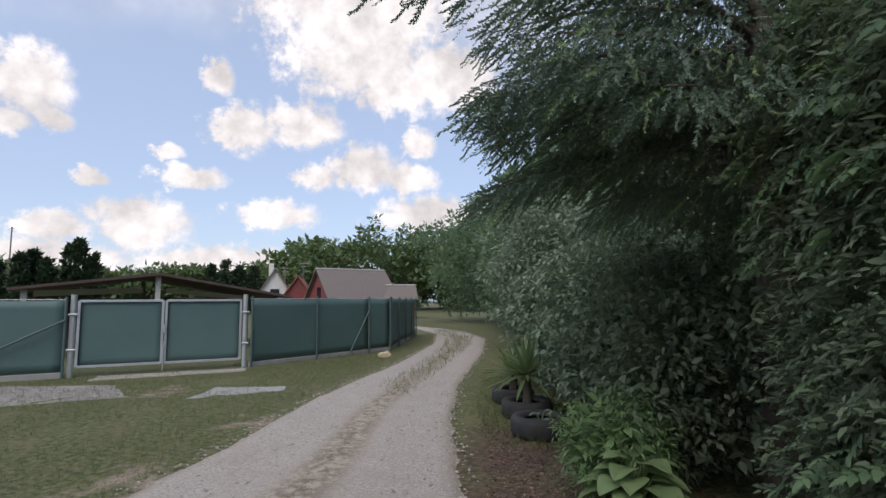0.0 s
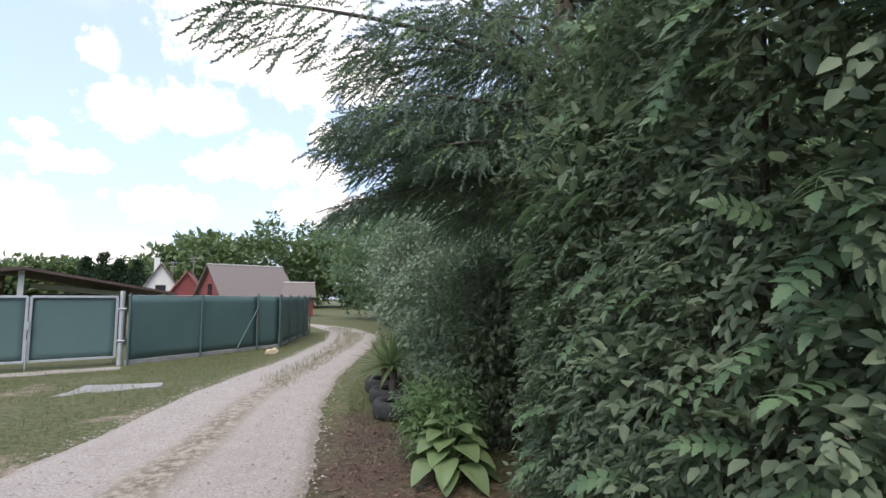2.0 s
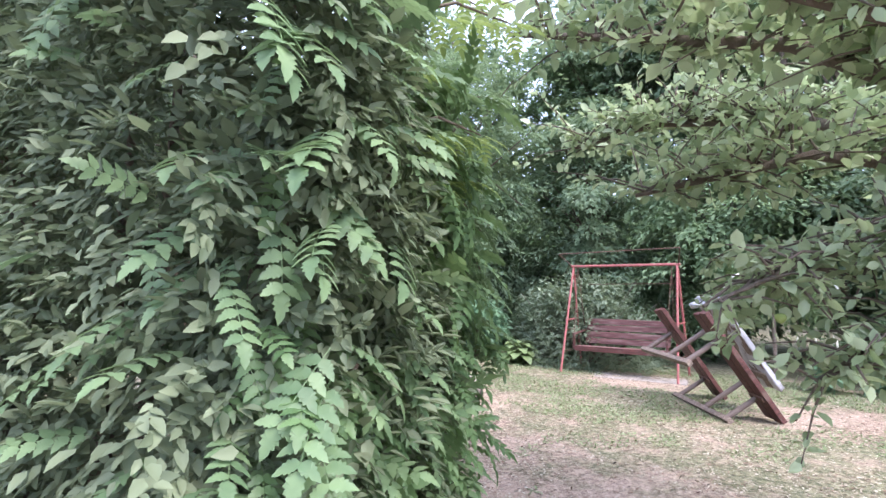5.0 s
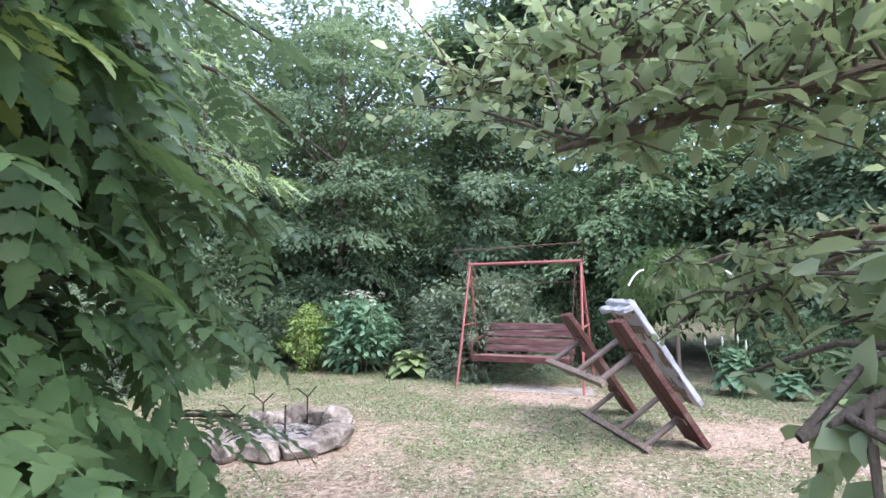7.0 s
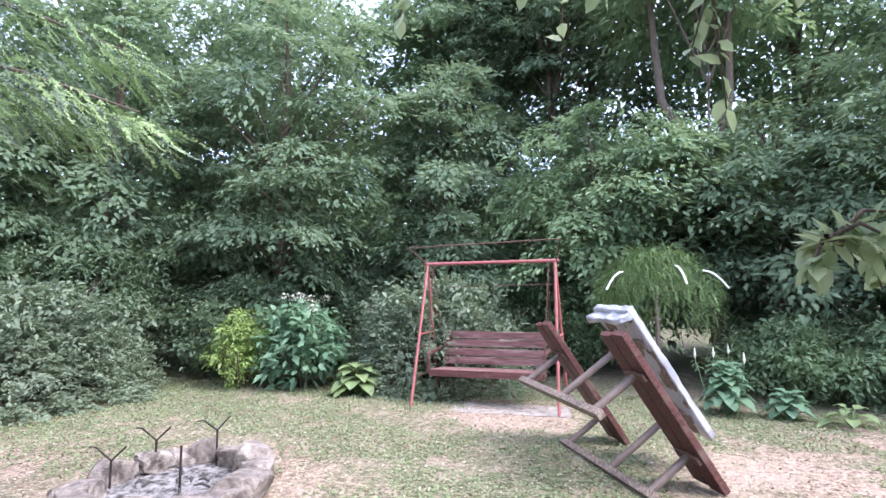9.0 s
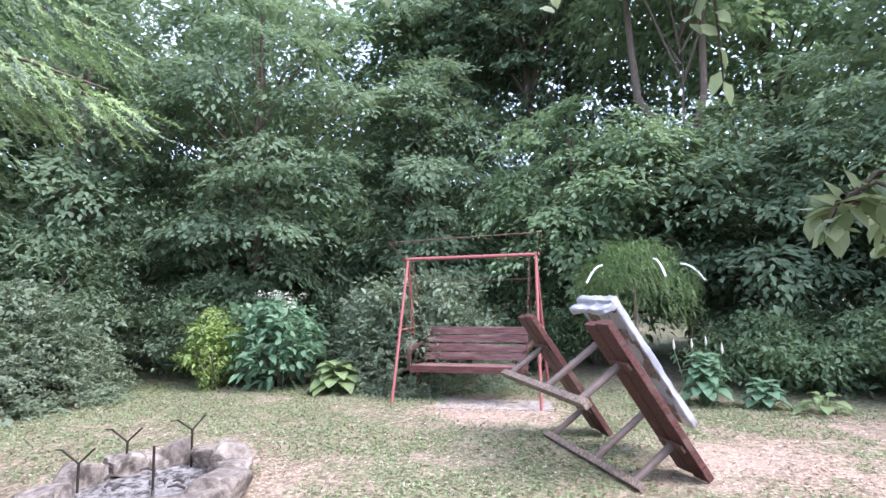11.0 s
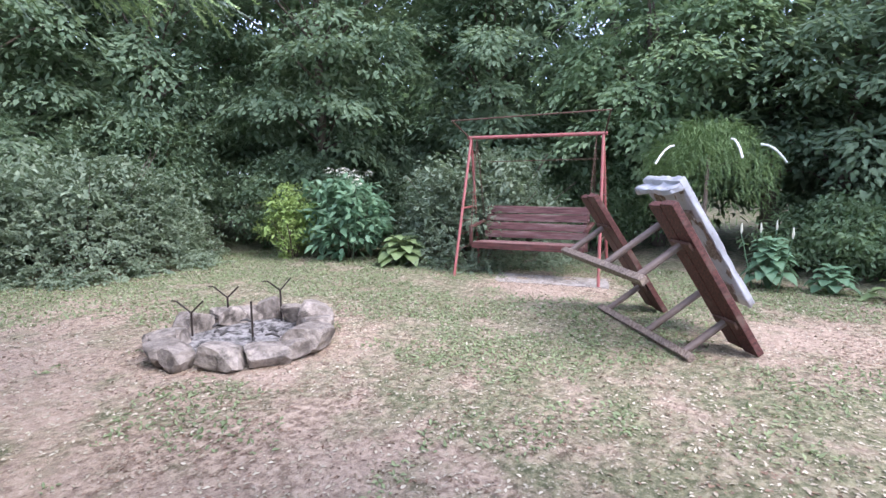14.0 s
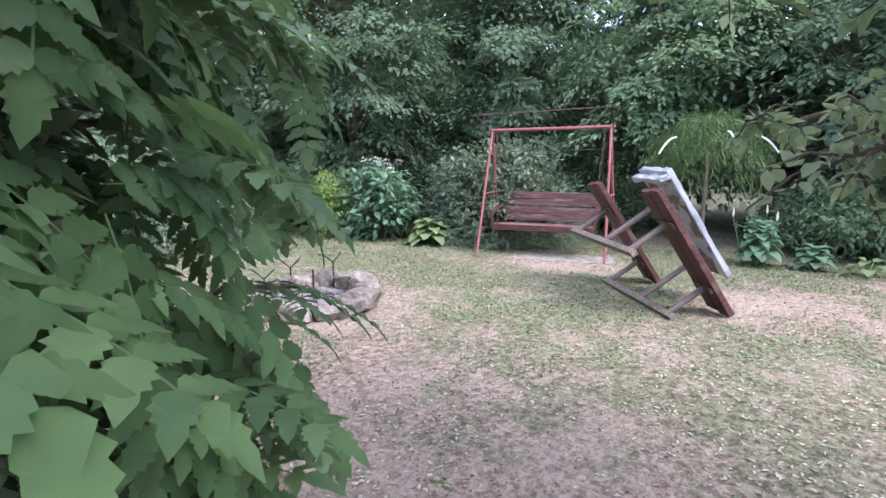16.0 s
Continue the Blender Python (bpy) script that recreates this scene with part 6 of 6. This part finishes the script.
def tyre_planter(x, y, r, turn=0, plant=True):
    t = thing("tyre_planter", "old black car tyre used as a planter", "planter", (x, y, 0), turn, "tyre planters by the track")
    bm = bmesh.new()
    prof = [(r * 0.6, 0.0), (r * 0.92, 0.0), (r, 0.05), (r, 0.15), (r * 0.92, 0.2), (r * 0.6, 0.19), (r * 0.56, 0.16)]
    n = 36
    rings = [[bm.verts.new((math.cos(2 * math.pi * k / n) * (q * (1.012 if (k % 2 and 0.04 < z < 0.16) else 1)), math.sin(2 * math.pi * k / n) * q, z)) for q, z in prof] for k in range(n)]
    for k in range(n):
        a, b = rings[k], rings[(k + 1) % n]
        for j in range(len(prof) - 1):
            bm.faces.new((a[j], b[j], b[j + 1], a[j + 1]))
    bmesh.ops.recalc_face_normals(bm, faces=bm.faces)
    part("tyre", bm, RUBBER, t, "", True)
    bm = bmesh.new()
    bmesh.ops.create_circle(bm, cap_ends=True, segments=24, radius=r * 0.62, matrix=pose(0, 0, 0.13))
    part("soil", bm, CHAR, t, "dark soil")
    return t


tyre_planter(-0.5, 4.78, 0.3)
tyre_planter(-0.85, 5.55, 0.3)
tyre_planter(-1.25, 6.3, 0.28)


def yucca(base, trunk, count, length, seed, label):
    rng = np.random.default_rng(seed)
    t = thing("yucca", label, "plant", base)
    child("trunk", tubes_mesh("trunk", [([(0, 0, -0.02), (0.01, 0.01, trunk * 0.5), (0, 0.02, trunk)], [0.055, 0.05, 0.05])], BARK, 9), t, "", True)
    for k in range(count):
        az, el = k * 2.399, radians(80 - 95 * (k / count) ** 0.9)
        ln = length * rng.uniform(0.8, 1.1)
        verts = []
        for i in range(6):
            s = i / 5
            h = 0.024 * (1 - s) ** 0.6 * (0.6 + 0.8 * min(1, s * 4))
            r = ln * s * math.cos(el)
            z = trunk + ln * s * math.sin(el) - 0.16 * ln * s * s
            c, d = math.cos(az), math.sin(az)
            verts += [(r * c - h * d, r * d + h * c, z + 0.3 * h), (r * c, r * d, z), (r * c + h * d, r * d - h * c, z + 0.3 * h)]
        i = np.arange(18).reshape(6, 3)
        faces = np.stack([i[:-1, :-1], i[1:, :-1], i[1:, 1:], i[:-1, 1:]], -1).reshape(-1, 4)
        child("leaf", raw_mesh("leaf", verts, faces, YUCCA_LEAF), t)
    return t


yucca((-0.85, 5.55, 0.12), 0.36, 60, 0.62, 401, "spiky yucca with a short trunk in a tyre planter")
yucca((-1.25, 6.3, 0.12), 0.25, 40, 0.55, 402, "spiky yucca in the farther tyre planter")
leaf_rosette("bedding_plant", "small grey-leaved plant in the near tyre", (-0.5, 4.78), 9, 0.1, 0.035, 0.26, BUSH_LEAF, 403)
for k, (x, y, s) in enumerate(((-5.9, 10.6, 0.2), (-5.7, 10.35, 0.26), (-6.0, 10.95, 0.18))):
    me = bpy.data.meshes.new("stone")
    bm = rock(420 + k, (s * 1.5, s, s * 0.7))
    bm.to_mesh(me)
    bm.free()
    me.materials.append(TERRACOTTA)
    ob = tagged(new("stone", me), "pale yellow stone lying by the fence corner", "stone", "stones by the fence")
    ob.matrix_basis = pose(x, y, 0, 0, 0, k * 50)

# ---- small growth and litter on the ground ----


def fence_side(x, y):
    """Whether a place lies between the road's left edge and the fence."""
    s = side_of_road(x, y)
    return s < 0.02


def strew(name, label, n, area, shape, mat, size, rng, keep=None, upright=0.4, lift=0.004):
    """Small blades, leaves or bits lying or standing on the ground."""
    x = rng.uniform(area[0], area[1], n)
    y = rng.uniform(area[2], area[3], n)
    if keep is not None:
        ok = np.array([keep(a, b) for a, b in zip(x, y)])
        x, y = x[ok], y[ok]
    z = np.array([ground_height(a, b) for a, b in zip(x, y)]) + lift
    way = np.stack([rng.normal(size=len(x)), rng.normal(size=len(x)), upright * rng.uniform(0.3, 1.5, len(x))], 1)
    up = np.tile((0, 0, 1.0), (len(x), 1)) + rng.normal(size=(len(x), 3)) * 0.25
    me = scatter(name, shape, np.stack([x, y, z], 1), way, up, size * rng.uniform(0.5, 1.5, len(x)), mat, rng)
    return tagged(new(name, me), label, "ground cover", kind="stuff")


rng = np.random.default_rng(501)


def patchy(x, y, scale=0.7, cut=0.0, seed=0):
    return noise.noise(Vector((x * scale, y * scale, seed))) + 0.5 * noise.noise(Vector((x * scale * 3, y * scale * 3, seed + 5))) > cut


BARE = ((5.9, 4.3, 1.5), (4.6, 2.6, 1.5), (4.2, 0.8, 1.6), (9.3, 3.3, 1.1), (8.6, 0.6, 1.1), (4.4, 5.2, 1.4), (2.6, -1.2, 1.8), (5.2, 1.2, 1.7), (6.3, 0.2, 1.5), (5.4, 2.6, 1.2))


def lawn(x, y):
    if math.hypot(x - 5.88, y - 4.32) < 0.55:
        return False
    worn = max(max(0, 1.2 - math.hypot(x - a, y - b) / r) for a, b, r in BARE)
    return patchy(x, y, 1.1, -0.3 + 0.75 * worn, 3) and rng.random() > worn * 0.6


strew("clover", "short worn clover and grass of the garden lawn", 95000, (4.2, 11.2, -1.5, 9.0), LEAF, CLOVER, 0.031, rng, lawn, 0.5)
strew("litter", "pale dry leaves, petals and chips on the trodden earth", 38000, (3.0, 11.0, -1.8, 9.0), LEAF, LITTER, 0.026, rng, lambda x, y: patchy(x, y, 0.9, -0.35, 9) and math.hypot(x - 5.88, y - 4.32) > 0.55, 0.12)
strew("litter", "brown crumbs of bark and dry leaf on the trodden earth", 30000, (3.0, 11.0, -1.8, 9.0), LEAF, BROWN_LITTER, 0.022, rng, lambda x, y: patchy(x, y, 1.3, -0.3, 14) and math.hypot(x - 5.88, y - 4.32) > 0.55, 0.15)
strew("grass", "short mown grass between the track and the fence", 100000, (-9.5, -1.5, -1.0, 13.5), BLADE, GRASS, 0.05, rng, lambda x, y: fence_side(x, y) and (x + 9.45) * 0.77 - (y - 5.4) * 0.64 > -0.1 - max(0, y - 7.5) * 1.2 and patchy(x, y, 0.9, -0.28, 21), 1.6)
strew("grass", "tufts of grass beside the tyre planters", 9000, (-2.6, 0.4, 4.2, 9.0), BLADE, GRASS, 0.09, rng, lambda x, y: side_of_road(x, y) > 0.99, 1.6)
strew("grass", "grass growing along the middle of the track", 22000, (-9, -2.2, 6, 21), BLADE, GRASS, 0.1, rng, lambda x, y: abs(side_of_road(x, y) - 0.5) < 0.13 and patchy(x, y, 1.0, -0.35 + 0.5 * max(0, 8 - y) / 3, 31), 1.6, 0.03)
strew("litter", "brown leaf litter under the hedge", 9000, (-1.2, 1.6, 1.2, 5.2), LEAF, BROWN_LITTER, 0.03, rng, lambda x, y: side_of_road(x, y) > 0.98, 0.15)


def pebbles(n):
    v = np.array([(0.5, 0, 0.05), (-0.5, 0.1, 0.05), (0.05, 0.42, 0.08), (0, -0.4, 0.06), (0.05, 0, 0.36)])
    f = np.array([(0, 2, 4), (2, 1, 4), (1, 3, 4), (3, 0, 4)])
    k = rng.integers(30, 330, n)
    s = np.where(rng.random(n) < 0.55, rng.normal(0.5, 0.12, n), np.where(rng.random(n) < 0.5, rng.normal(0.04, 0.05, n), rng.normal(0.95, 0.05, n)))
    s = np.clip(s, -0.03, 1.03)
    p = LEFT[k] + (RIGHT[k] - LEFT[k]) * s[:, None] + rng.normal(size=(n, 2)) * 0.04
    z = np.array([ground_height(a, b) for a, b in p]) + 0.022
    me = scatter("pebbles", (v, f), np.column_stack([p, z]), np.column_stack([rng.normal(size=(n, 2)), np.zeros(n)]), np.tile((0, 0, 1.0), (n, 1)), 0.028 * rng.uniform(0.4, 1.5, n), PEBBLE, rng)
    return tagged(new("pebbles", me), "loose pale pebbles along the track", "gravel", kind="stuff")


pebbles(14000)


def flower_heads(base, spread, z, count, seed):
    rng = np.random.default_rng(seed)
    t = thing("hydrangea_flowers", "loose white flower heads on the hydrangea", "flowers", (*base, 0))
    for k in range(count):
        c = np.array((rng.normal() * spread, rng.normal() * spread, z + rng.uniform(-0.1, 0.14)))
        d = unit(rng, 26)
        p = c + d * (0.06, 0.06, 0.03)
        tagged(child("flower_head", scatter("flower_head", OVAL, p, d, d + (0, 0, 1), 0.035 * rng.uniform(0.7, 1.2, 26), PETAL, rng), t), kind="stuff")
        child("stem", tubes_mesh("stem", [([(c[0] * 0.4, c[1] * 0.4, 0.0), (c[0] * 0.8, c[1] * 0.8, z * 0.6), tuple(c)], [0.006, 0.005, 0.004])], HYDRANGEA_LEAF, 5), t)


flower_heads((9.3, 7.0), 0.32, 1.34, 9, 77)
